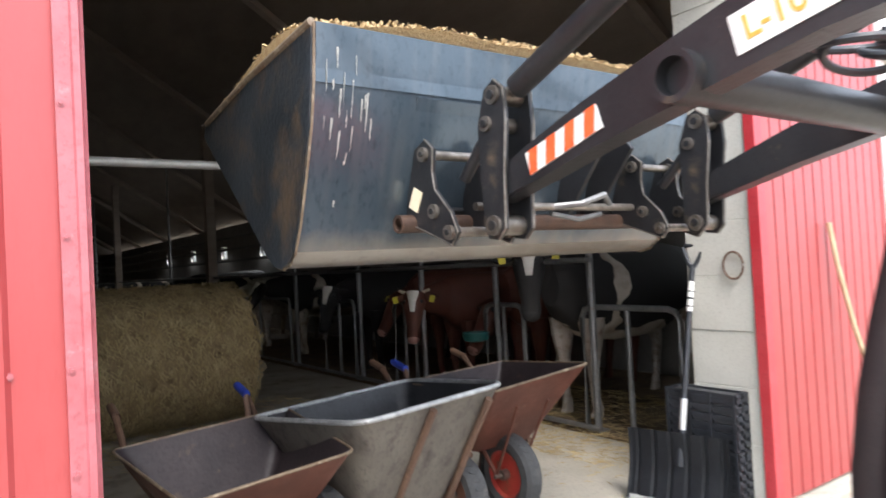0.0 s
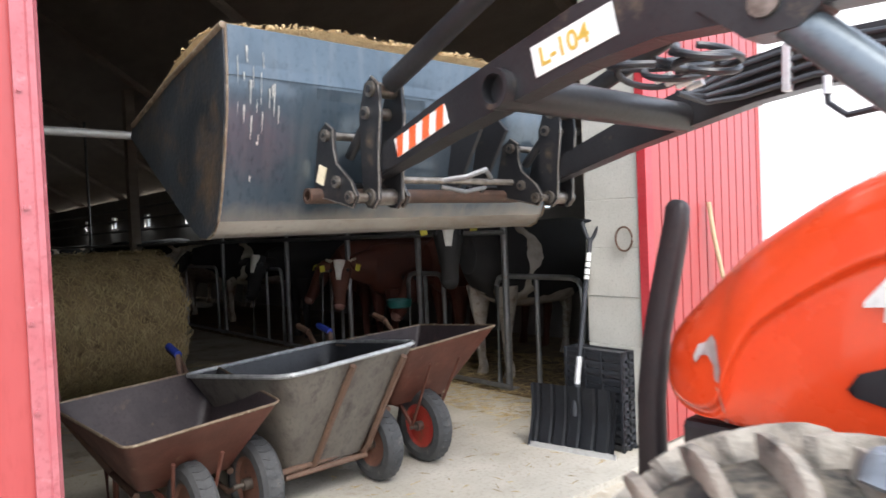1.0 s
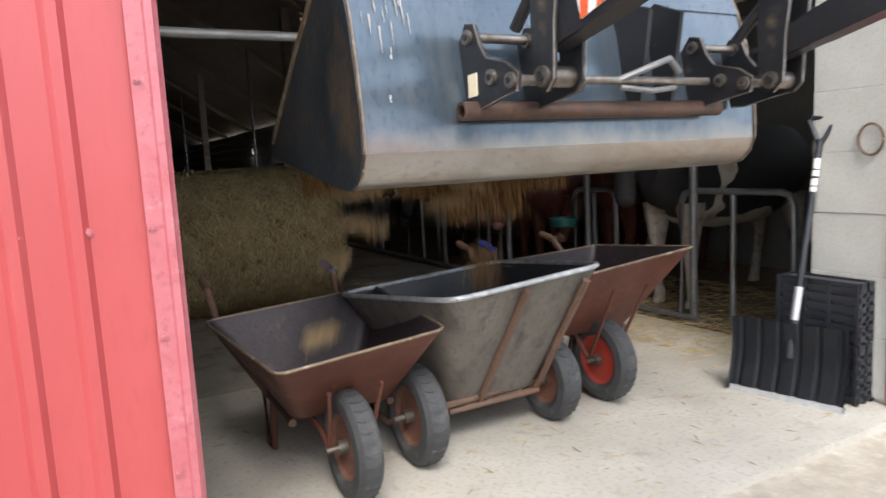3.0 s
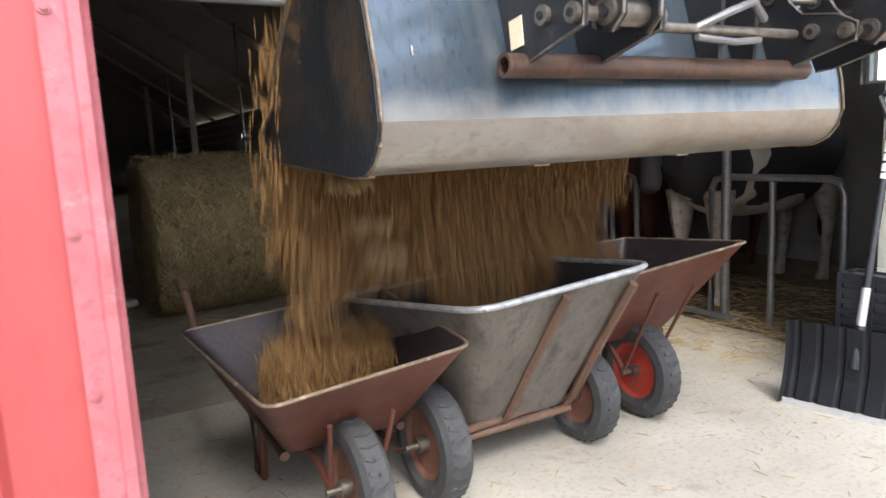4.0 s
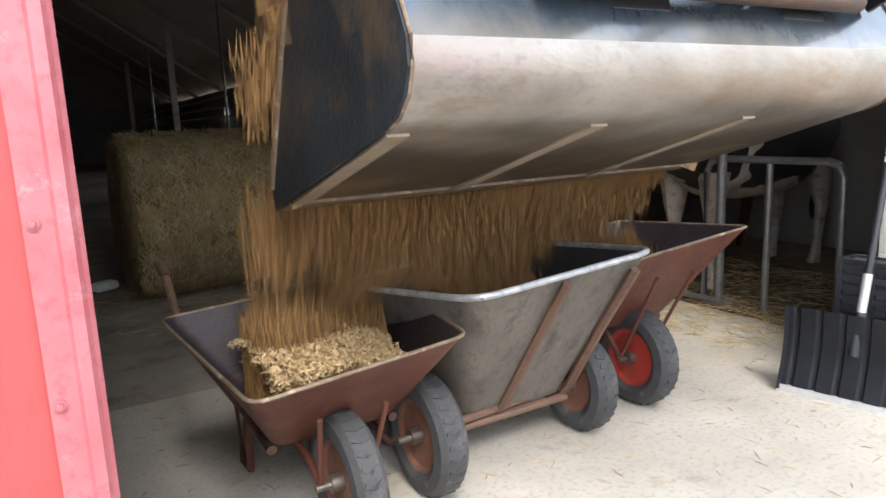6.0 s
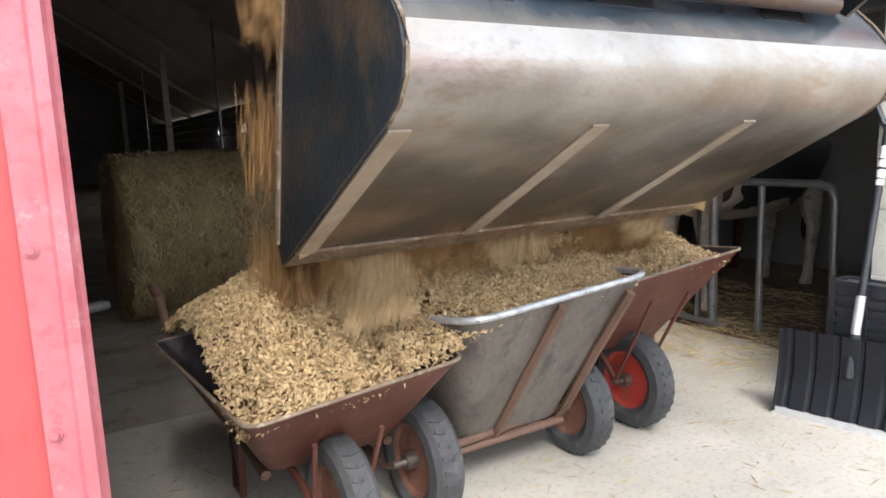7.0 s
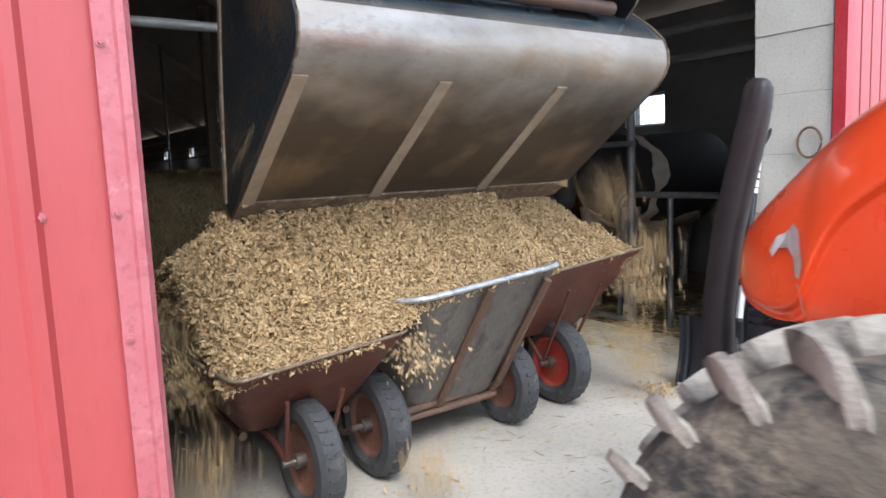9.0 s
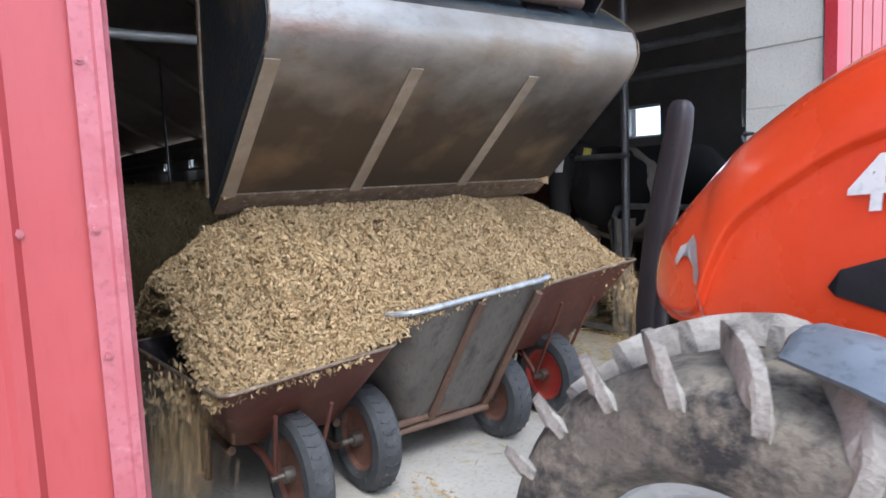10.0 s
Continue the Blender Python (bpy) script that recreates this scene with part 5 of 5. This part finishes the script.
def tractor_wheel(sg):
    R, w = 0.48, 0.28
    prof = [(R * 0.56, -w * 0.36), (R * 0.62, -w * 0.47), (R * 0.76, -w * 0.52), (R * 0.865, -w * 0.48), (R * 0.91, -w * 0.38), (R * 0.925, 0), (R * 0.91, w * 0.38), (R * 0.865, w * 0.48), (R * 0.76, w * 0.52), (R * 0.62, w * 0.47), (R * 0.56, w * 0.36)]
    wh = part("wheel", lathe(NB(), prof, 64), TYRE, tractor, "dusty grey lugged tractor tyre", smooth=True)
    # bars sweep from the middle of the tread over the shoulder and down the sidewall
    SWEEP = ((0.0, 0.925, 1.03), (0.12, 0.925, 1.035), (0.25, 0.92, 1.03), (0.37, 0.91, 1.02), (0.455, 0.89, 0.995), (0.50, 0.87, 0.965), (0.515, 0.85, 0.93), (0.525, 0.82, 0.885), (0.515, 0.79, 0.825))
    for k in range(40):
        side = -1 if k % 2 else 1
        bm = NB()
        rows = []
        for j, (px, q0, q1) in enumerate(SWEEP):
            ang = (0.0, 0.06, 0.13, 0.20, 0.25, 0.28, 0.30, 0.31, 0.315)[j] - 0.05
            hw = (0.013, 0.0135, 0.014, 0.0145, 0.015, 0.015, 0.015, 0.0145, 0.0135)[j] / R
            x0, x1 = side * w * min(px, 0.47), side * w * px
            rows.append([(x, -R * q * math.sin(ang + o), R * q * math.cos(ang + o)) for x, q, o in ((x0, q0, -hw * 1.35), (x0, q0, hw * 1.35), (x1, (q0 + 2 * q1) / 3, hw * 1.05), (x1, q1, hw * 0.75), (x1, q1, -hw * 0.75), (x1, (q0 + 2 * q1) / 3, -hw * 1.05))])
        loft(bm, rows)
        lug = part("lug", bm, LUG, wh)
        lug.matrix_basis = Matrix.Rotation(k * math.tau / 40, 4, "X")
    bm = lathe(NB(), [(R * 0.58, -w * 0.38), (R * 0.58, -w * 0.30), (R * 0.50, -w * 0.22), (R * 0.46, -w * 0.05), (R * 0.20, -w * 0.10), (0.02, -w * 0.10), (0.02, w * 0.1), (R * 0.46, w * 0.1), (R * 0.50, w * 0.22), (R * 0.58, w * 0.30), (R * 0.58, w * 0.38), (R * 0.53, w * 0.2), (R * 0.53, -w * 0.2)], 48)
    rim = part("rim", bm, RIM, wh, "silver painted rim", smooth=True)
    for k in range(8):
        a = k * math.tau / 8
        part("bolt", rod(NB(), (-w * 0.16, R * 0.33 * math.cos(a), R * 0.33 * math.sin(a)), (w * 0.12, R * 0.33 * math.cos(a), R * 0.33 * math.sin(a)), 0.012, 8), PIN, rim)
    return wh


wheels = [tractor_wheel(-1), tractor_wheel(1)]
WHEELX = (-0.635, 0.635)

# loader boom: its own part, turning about the mast; drawn for the lowest lift
MAST = V(0, -1.20, 1.70)
boom = new("boom")
boom.empty_display_size = 0.1
boom.parent = tractor
BOOM = [(0.97, 1.485), (0.80, 1.54), (0.62, 1.598), (0.36, 1.668), (0.10, 1.735), (-0.10, 1.765), (-0.30, 1.76), (-0.55, 1.745), (-1.20, 1.70)]
loc = lambda y, z: (y - MAST.y, z - MAST.z)
for ax in (-0.40, 0.52):
    bm = bar_path(NB(), [loc(*p) for p in BOOM], 0.075, [0.085, 0.10, 0.115, 0.135, 0.15, 0.16, 0.165, 0.15, 0.14])
    bmesh.ops.bevel(bm, geom=bm.edges[:], offset=0.008, segments=2, affect="EDGES")
    arm = part("boom_arm", bm, BLACK, boom, "black box-section boom arm")
    arm.matrix_basis = pose(ax, 0, 0)
    for dx in (-0.046, 0.046):
        lv = part("lever_plate", slab(NB(), [loc(*p) for p in ((0.975, 1.35), (0.935, 1.345), (0.905, 1.375), (0.90, 1.52), (0.885, 1.66), (0.892, 1.75), (0.93, 1.78), (0.97, 1.76), (1.005, 1.665), (1.0, 1.52), (0.995, 1.39))], dx - 0.005, dx + 0.005), BLACK, arm, "black steel lever plate")
        part("worn_edge", bent(NB(), [(dx + math.copysign(0.005, dx), *loc(*p)) for p in ((0.935, 1.345), (0.905, 1.375), (0.90, 1.52), (0.885, 1.66), (0.892, 1.75), (0.93, 1.78))], 0.0032, 6), PIN, lv, "bare worn plate edge")
    for py, pz, r in ((0.95, 1.385, 0.028), (0.932, 1.738, 0.026), (0.965, 1.665, 0.022)):
        y, z = loc(py, pz)
        part("lever_pin", rod(NB(), (-0.060, y, z), (0.060, y, z), r, 16), PIN, arm, "greasy steel pin", smooth=True)
        part("pin_cap", rod(NB(), (-0.066, y, z), (0.066, y, z), r * 0.5, 12), BLACK, arm, smooth=True)
    y0, z0 = loc(0.965, 1.665)
    y1, z1 = loc(1.10, 1.53)
    part("link", rod(NB(), (-0.03, y0, z0), (-0.03, y1, z1), 0.018, 10), BLACK, arm, smooth=True)
    y0, z0 = loc(0.932, 1.738)
    y1, z1 = loc(0.66, 1.85)
    y2, z2 = loc(0.10, 2.07)
    part("tilt_rod", rod(NB(), (0, y0, z0), (0, y1, z1), 0.017, 12), PIN, arm, "bright piston rod", smooth=True)
    part("tilt_cylinder", rod(NB(), (0, y0 * 0.85 + y1 * 0.15, z0 * 0.85 + z1 * 0.15), (0, y2, z2), 0.034, 16), BLACK, arm, "black tilt cylinder", smooth=True)
    y0, z0 = loc(-0.34, 1.70)
    y1, z1 = loc(-0.95, 1.13)
    part("lift_cylinder", rod(NB(), (0, y0, z0), (0, y1, z1), 0.042, 18), CYL, arm, "slate grey lift cylinder", smooth=True)
    part("lift_clevis", rod(NB(), (-0.055, y0, z0), (0.055, y0, z0), 0.03, 14), PIN, arm, smooth=True)
    part("gusset", slab(NB(), [loc(*p) for p in ((-0.20, 1.72), (-0.30, 1.64), (-0.40, 1.64), (-0.50, 1.72))], -0.045, 0.045), BLACK, arm)
    if ax < 0:
        # striped reflector and maker's plate on the outer face
        d0, d1 = V(0.79, 1.543), V(0.61, 1.601)
        ux = (d1 - d0).normalized()
        nz = V(ux.y, -ux.x) * -1
        sign = part("reflector", slab(NB(), [loc(*(d0 + ux * a + nz * b)) for a, b in ((-0.03, -0.03), (0.225, -0.03), (0.225, 0.03), (-0.03, 0.03))], -0.0415, -0.0385), WHITE, arm, "white and red striped reflector")
        bm = NB()
        for k in range(4):
            a = -0.025 + 0.068 * k
            slab(bm, [loc(*(d0 + ux * min(0.225, max(-0.03, a + p)) + nz * b)) for p, b in ((0.012, -0.03), (0.046, -0.03), (0.022, 0.03), (-0.012, 0.03))], -0.0440, -0.0420)
        part("red_stripe", bm, SIGNRED, sign)
        d0, d1 = V(0.24, 1.695), V(-0.02, 1.755)
        ux = (d1 - d0).normalized()
        nz = V(ux.y, -ux.x) * -1
        plate = part("maker_plate", slab(NB(), [loc(*(d0 + ux * a + nz * b)) for a, b in ((0, -0.04), (0.25, -0.04), (0.25, 0.04), (0, 0.04))], -0.0415, -0.0385), WHITE, arm, "white plate with ochre lettering")
        c = d0 + ux * 0.022
        y, z = loc(c.x, c.y)
        words("L-104", 0.068, LETTER, plate, Matrix.Translation((-0.0420, y, z)) @ Matrix(((0, 0, -1, 0), (-1, 0, 0, 0), (0, 1, 0, 0), (0, 0, 0, 1))) @ pose(0, 0, 0, 0, 0, math.degrees(math.atan2(ux.y, -ux.x))), 0.001)
y, z = loc(0.355, 1.645)
tube = part("cross_tube", rod(NB(), (-0.40, y, z), (0.52, y, z), 0.052, 24), BLACK, boom, "thick black cross tube", smooth=True)
part("tube_collar", lathe(NB(), [(0.040, -0.02), (0.055, -0.02), (0.055, 0.05), (0.040, 0.05)], 28), BLACK, tube, "open tube end", smooth=True).matrix_basis = pose(-0.455, y, z)
hrng = np.random.default_rng(2)
for k in range(9):
    cx, cy, cz = hrng.uniform(-0.08, 0.26), hrng.uniform(-0.02, 0.22), 1.70 + hrng.uniform(-0.01, 0.05)
    r = hrng.uniform(0.06, 0.12)
    tiltx, tilty = hrng.uniform(-0.6, 0.6), hrng.uniform(-0.3, 1.0)
    pts = []
    for a in np.linspace(0, 5.4, 24):
        px, py = r * math.cos(a + k), r * 0.8 * math.sin(a + k)
        pts.append((cx + px, loc(cy + py, 0)[0], cz - MAST.z + px * tiltx * 0.5 + py * tilty * 0.5))
    part("hose", bent(NB(), pts, 0.0105, 8), PLAST, boom, "coiled black hydraulic hose", smooth=True)
for k in range(4):
    dz = -0.05 + 0.034 * k
    pts = [(0.26 + 0.02 * k, loc(0.24, 0)[0], loc(0, 1.69)[1]), (0.40, loc(0.22, 0)[0], loc(0, 1.70 + dz * 0.6)[1]), (0.462, loc(0.12, 0)[0], loc(0, 1.73 + dz)[1]), (0.466, loc(-0.1, 0)[0], loc(0, 1.765 + dz)[1]), (0.466, loc(-0.55, 0)[0], loc(0, 1.745 + dz)[1]), (0.466, loc(-1.15, 0)[0], loc(0, 1.705 + dz)[1])]
    part("oil_pipe", bent(NB(), pts, 0.010, 8), PLAST, boom, "black hydraulic pipe", smooth=True)
for k in range(4):
    y, z = loc(0.16, 1.685)
    part("coupling", rod(NB(), (0.0 + 0.06 * k, y, z), (0.0 + 0.06 * k, y - 0.05, z + 0.01), 0.011, 10), ALU, boom, "bright hose coupling", smooth=True)
for yy, zz in ((-0.02, 1.75), (-0.62, 1.74)):
    y, z = loc(yy, zz)
    part("pipe_clamp", box(NB(), 0.448, 0.481, y - 0.012, y + 0.012, z - 0.075, z + 0.075, 0.003), ALU, boom, "bright pipe clamp")
hang = part("hanging_hose", bent(NB(), [(0.45, loc(-0.14, 0)[0], loc(0, 1.70)[1]), (0.44, loc(-0.145, 0)[0], loc(0, 1.62)[1]), (0.43, loc(-0.20, 0)[0], loc(0, 1.575)[1]), (0.42, loc(-0.29, 0)[0], loc(0, 1.585)[1]), (0.42, loc(-0.38, 0)[0], loc(0, 1.64)[1]), (0.43, loc(-0.45, 0)[0], loc(0, 1.70)[1])], 0.010, 8), PLAST, boom, "black hose hanging in a loop", smooth=True)
part("hose_end", rod(NB(), (0.45, loc(-0.14, 0)[0], loc(0, 1.70)[1]), (0.442, loc(-0.143, 0)[0], loc(0, 1.645)[1]), 0.014, 10), ALU, hang, "bright hose end", smooth=True)

# ---- what moves ----
# tractor: seconds, place ahead, place across
DRIVE = [(0, -1.31, 0.27), (0.5, -1.25, 0.265), (1.0, -1.16, 0.255), (1.5, -1.145, 0.255), (2.0, -1.13, 0.255), (3.0, -1.07, 0.25), (4.5, -1.045, 0.24), (5.5, -1.08, 0.23), (7.0, -1.03, 0.22), (7.5, -0.955, 0.215), (8.0, -0.83, 0.22), (8.5, -0.715, 0.215), (9.0, -0.595, 0.20), (9.5, -0.475, 0.19), (10.0, -0.415, 0.185)]
# bucket: seconds, heel ahead, heel height, tilt of its floor
DUMP = [(0, 0.189, 1.348, 39.4), (0.5, 0.198, 1.345, 38.0), (1.0, 0.26, 1.336, 33.1), (1.5, 0.276, 1.301, 27.7), (2.0, 0.277, 1.249, 21.2), (2.5, 0.288, 1.197, 14.4), (3.0, 0.305, 1.150, 9.1), (3.2, 0.30, 1.148, 7.6), (4.5, 0.258, 1.160, 0.7), (5.0, 0.187, 1.185, -4.2), (5.5, 0.132, 1.196, -9.6), (7.0, 0.083, 1.268, -27.8), (7.5, 0.114, 1.316, -30.7), (8.0, 0.206, 1.366, -35.5), (8.5, 0.292, 1.41, -37.0), (9.0, 0.401, 1.472, -36.5), (9.5, 0.483, 1.517, -37.7), (10.0, 0.494, 1.573, -39.4)]
BX = 0.20


def bucket_at(t):
    ts = [r[0] for r in DUMP]
    y, z, a = (float(np.interp(t, ts, [r[k] for r in DUMP])) for k in (1, 2, 3))
    return pose(BX, y, z, a)


def motions():
    walk(tractor, [(t, pose(x, y, 0)) for t, y, x in DRIVE])
    for wh, wx in zip(wheels, WHEELX):
        walk(wh, [(t, pose(wx, -0.49, 0.463, -math.degrees((y - DRIVE[0][1]) / 0.50))) for t, y, x in DRIVE])
    rows = []
    for t, y, z, a in DUMP:
        piv = bucket_at(t) @ V(0, -0.33, 0.33)
        drive = float(np.interp(t, [r[0] for r in DRIVE], [r[1] for r in DRIVE]))
        want = math.atan2(piv.z - MAST.z, piv.y - drive - MAST.y)
        rest = math.atan2(1.385 - MAST.z, 0.95 - MAST.y)
        rows.append((t, pose(MAST.x, MAST.y, MAST.z, math.degrees(want - rest))))
    walk(boom, rows)
    walk(bucket, [(t, pose(BX, y, z, a)) for t, y, z, a in DUMP])
    walk(feed_load, [(t, pose(BX, y, z, a)) for t, y, z, a in DUMP])
    for ob, t0, x, y, z, lean, inside, edge in FALLS:
        # carried in the bucket, over the lip, down, and at rest
        rows = []
        for t in sorted({0.0, *[r[0] for r in DUMP if r[0] < t0 - 0.12], t0 - 0.1}):
            rows.append((t, bucket_at(t) @ Matrix.Translation(inside)))
        lip = bucket_at(t0) @ (edge or V(inside.x, 0.80, 0.04))
        rows.append((t0, pose(lip.x, lip.y, lip.z, lean)))
        fall = max(0.05, lip.z - z)
        T = (-0.6 + math.sqrt(0.36 + 19.6 * fall)) / 9.8
        for f in (0.35, 0.7, 1.0):
            h = (0.6 * f * T + 4.9 * (f * T) ** 2) * (lip.z - z) / fall
            rows.append((t0 + f * T, pose(x + (lip.x - x) * (1 - f ** 4), lip.y + (y - lip.y) * f, lip.z - h, lean)))
        rows.append((max(10.2, t0 + T + 0.2), rows[-1][1]))
        clean, seen = [], -1
        for t, mm in rows:
            if frame(t) > seen:
                clean.append((t, mm))
                seen = frame(t)
        walk(ob, clean)


# every falling clump: object, time over the lip, landing place, place inside the bucket before
FALLS = []
mrng = np.random.default_rng(77)


def level(t, x):
    """How high the feed stands at time t where it lands."""
    return float(np.interp(t, [1, 3, 3.8, 4.5, 5.5, 7, 8, 10], [0.37, 0.37, 0.41, 0.46, 0.50, 0.58, 0.76, 0.86]))


def falling(me, name, t0, x, y, z, inside, label, lean=0, edge=None):
    ob = tagged(new(name, me), label, "feed", "pouring feed", "stuff")
    FALLS.append((ob, t0, x, y, z, lean, inside, edge))


t = 7.2
k = 0
while t < 9.5:
    rate = float(np.interp(t, [7.2, 7.5, 8.5, 9.5], [0.07, 0.045, 0.05, 0.13]))
    half = k % 2
    x = (0.55 if half else -0.2) + mrng.uniform(-0.05, 0.1)
    falling(CLUMPS[k % 5], "feed_clump", t, x, mrng.uniform(1.04, 1.18), level(t, x) + 0.06, V(min(0.37, max(-0.37, x - BX)), mrng.uniform(0.10, 0.28), mrng.uniform(0.19, 0.30)), "golden chopped feed pouring off the bucket lip")
    t += rate
    k += 1
t = 2.1
while t < 8.3:
    for x, top in ((-0.44, -0.36), (0.22, 0.22), (0.95, 0.72)):
        if t < 2.8 and x != 0.22:
            continue
        px = min(0.57, max(-0.56, top - BX + mrng.uniform(-0.27, 0.27)))
        falling(STREAMS[k % 5] if t > 2.75 else TRICKLES[k % 3], "feed_stream", t + mrng.uniform(0, 0.02), x, mrng.uniform(1.02, 1.14) + (0.09 if x > 0.9 else 0.0), level(t, x) + 0.03, V(px, mrng.uniform(0.10, 0.26), mrng.uniform(0.20, 0.30)), "curtain of chopped feed falling off the bucket lip, coloured darker for shade")
        k += 1
    t += float(np.interp(t, [2.6, 3.0, 3.8, 7.0, 8.3], [0.10, 0.055, 0.034, 0.036, 0.07]))
t = 3.3
while t < 7.05:
    falling(TRICKLES[k % 3], "feed_trickle", t, -0.53 + mrng.uniform(-0.06, 0.07), mrng.uniform(0.95, 1.10), max(0.47, level(t, 0) + 0.05), V(-0.6, mrng.uniform(0.12, 0.26), 0.24), "chopped feed streaming round the bucket side", 0, V(-0.77, 0.47, 0.40) + V(mrng.uniform(-0.05, 0.08), 0, 0) + V(0, 0.14, -0.14) * mrng.uniform(-1.3, 0.8))
    t += float(np.interp(t, [3.3, 4.5, 5.2, 8], [0.05, 0.026, 0.032, 0.05]))
    k += 1
t = 8.2
while t < 9.95:
    # over the ends of the heap, down to the floor
    for x, y, rim in ((-0.90, 0.74, V(-0.81, 0.86, 0.66)), (-0.12, 0.55, V(-0.12, 0.66, 0.64)), (1.38, 0.70, V(1.30, 0.78, 0.74))):
        if -0.5 < x < 0.5 and (k % 4 or t > 9.7):
            k += 1
            continue
        t1 = t + mrng.uniform(0, 0.05)
        rim = rim + V(mrng.uniform(-0.03, 0.03), mrng.uniform(-0.10, 0.10), 0)
        falling(SMALL[k % 3], "feed_spill", t1, x + mrng.uniform(-0.06, 0.06), y + mrng.uniform(-0.10, 0.10), -0.06, V(min(0.6, max(-0.6, x * 0.6 - 0.1)), mrng.uniform(0.12, 0.28), 0.24), "chopped feed spilling to the floor", 0, bucket_at(t1).inverted() @ rim)
        k += 1
    t += 0.055


def fill(t0, x0, x1, y0, y1, surf, per, label, nx, ny):
    """A layer of the growing heap: patches that drop out of the bucket one after another and come to rest on surf."""
    for i in range(nx):
        for j in range(ny):
            a, b = x0 + (x1 - x0) * i / nx, x0 + (x1 - x0) * (i + 1) / nx
            c, d = y0 + (y1 - y0) * j / ny, y0 + (y1 - y0) * (j + 1) / ny
            cx, cy = (a + b) / 2, (c + d) / 2
            cz = surf(cx, cy)
            ang = math.atan2(surf(cx, d) - surf(cx, c), d - c)
            ca, sa = math.cos(ang), math.sin(ang)
            half = (d - c) / 2 / ca * 1.09

            def local(u, v, cx=cx, cy=cy, cz=cz, ca=ca, sa=sa):
                # height over the patch's own plane
                return (surf(cx + u, cy + v * ca) - cz - v * sa) * ca

            u = frng.uniform(a - cx - 0.012, b - cx + 0.012, per) + frng.normal(0, 0.007, per)
            v = frng.uniform(-half, half, per) + frng.normal(0, 0.010, per)
            w = np.array([local(float(p), float(q)) + 0.014 * noise.noise(V((float(p) + cx) * 7, (float(q) * ca + cy) * 7, 1.0)) for p, q in zip(u, v)])
            me = chip_mesh("feed_heap", frng, np.stack([u, v, w - frng.exponential(0.008, per) + 0.006], 1), 0.0175)
            px = min(0.55, max(-0.55, (cx - BX) * 0.7))
            falling(me, "feed_heap", t0 + 0.4 * mrng.random(), cx, cy, cz, V(px, mrng.uniform(0.28, 0.31), mrng.uniform(0.33, 0.38)), label, math.degrees(ang))


for i, B in enumerate((BARROW1, BARROW2, BARROW3)):
    x0, x1, yf, yb, zf, zb = B["rim"]
    bx0, bx1, byf, byb, bz, _ = B["bot"]
    for j, (t0, f) in enumerate(((2.6, 0.15), (3.7, 0.52), (4.9, 0.74), (6.0, 0.93))):
        if i and j == 2 or i == 1 and j == 1:
            continue
        m = 0.09 if i != 1 else 0.06
        a = [p + (q - p) * f for p, q in ((bx0, x0), (bx1, x1), (byf, yf), (byb, yb))]
        zt = bz + (zf - bz) * f
        fill(t0 + 0.1 * i, a[0] + m, a[1] - m, a[2] + m, a[3] - m, lambda x, y, zt=zt, a=a: zt - 0.02 + 0.06 * math.sin(math.pi * (y - a[2]) / (a[3] - a[2])) + 0.03 * math.sin(math.pi * (x - a[0]) / (a[1] - a[0])), 700, "golden chopped feed lying in a wheelbarrow", 3, 3)


def slope(peak, drop=0.0):
    def s(x, y):
        zf = float(np.interp(x, [-0.9, -0.8, -0.42, 0.0, 0.55, 0.66, 1.3, 1.4], [0.52, 0.578, 0.60, 0.728, 0.768, 0.728, 0.75, 0.69]))
        yf = float(np.interp(x, [-0.8, -0.42, 0.0, 0.52, 0.72, 1.3], [0.555, 0.56, 0.56, 0.56, 0.69, 0.70]))
        up = float(np.interp(y - yf, [0.0, 0.08, 0.36, 0.47, 0.7, 0.95], [0.0, 0.10, 0.85, 1.0, 0.95, 0.5]))
        edge = max(0.0, 1 - max(0, abs(x - 0.22) - 0.72) / 0.5)
        zf -= drop
        dip = 0.012 * max(0.0, 1 - (y - yf) / 0.05) + 0.03 * max(0.0, 1 - (x + 0.79) / 0.07) + 0.03 * max(0.0, 1 - (1.27 - x) / 0.06)
        zf -= dip
        return zf + (peak - zf) * up * (0.35 + 0.65 * edge)
    return s


for t0, peak, drop in ((6.25, 0.86, 0.03), (6.9, 0.97, 0.015), (8.2, 1.085, 0.0)):
    for i, (a, b, yf) in enumerate(((-0.805, -0.15, 0.575), (-0.15, 0.565, 0.575), (0.555, 1.25, 0.715))):
        fill(t0, a + drop * 0.5, b - drop * 0.5, yf + drop * 0.7, 1.55, slope(peak, drop), 1750, "golden chopped feed heaped high over the wheelbarrows", 4, 4)

motions()
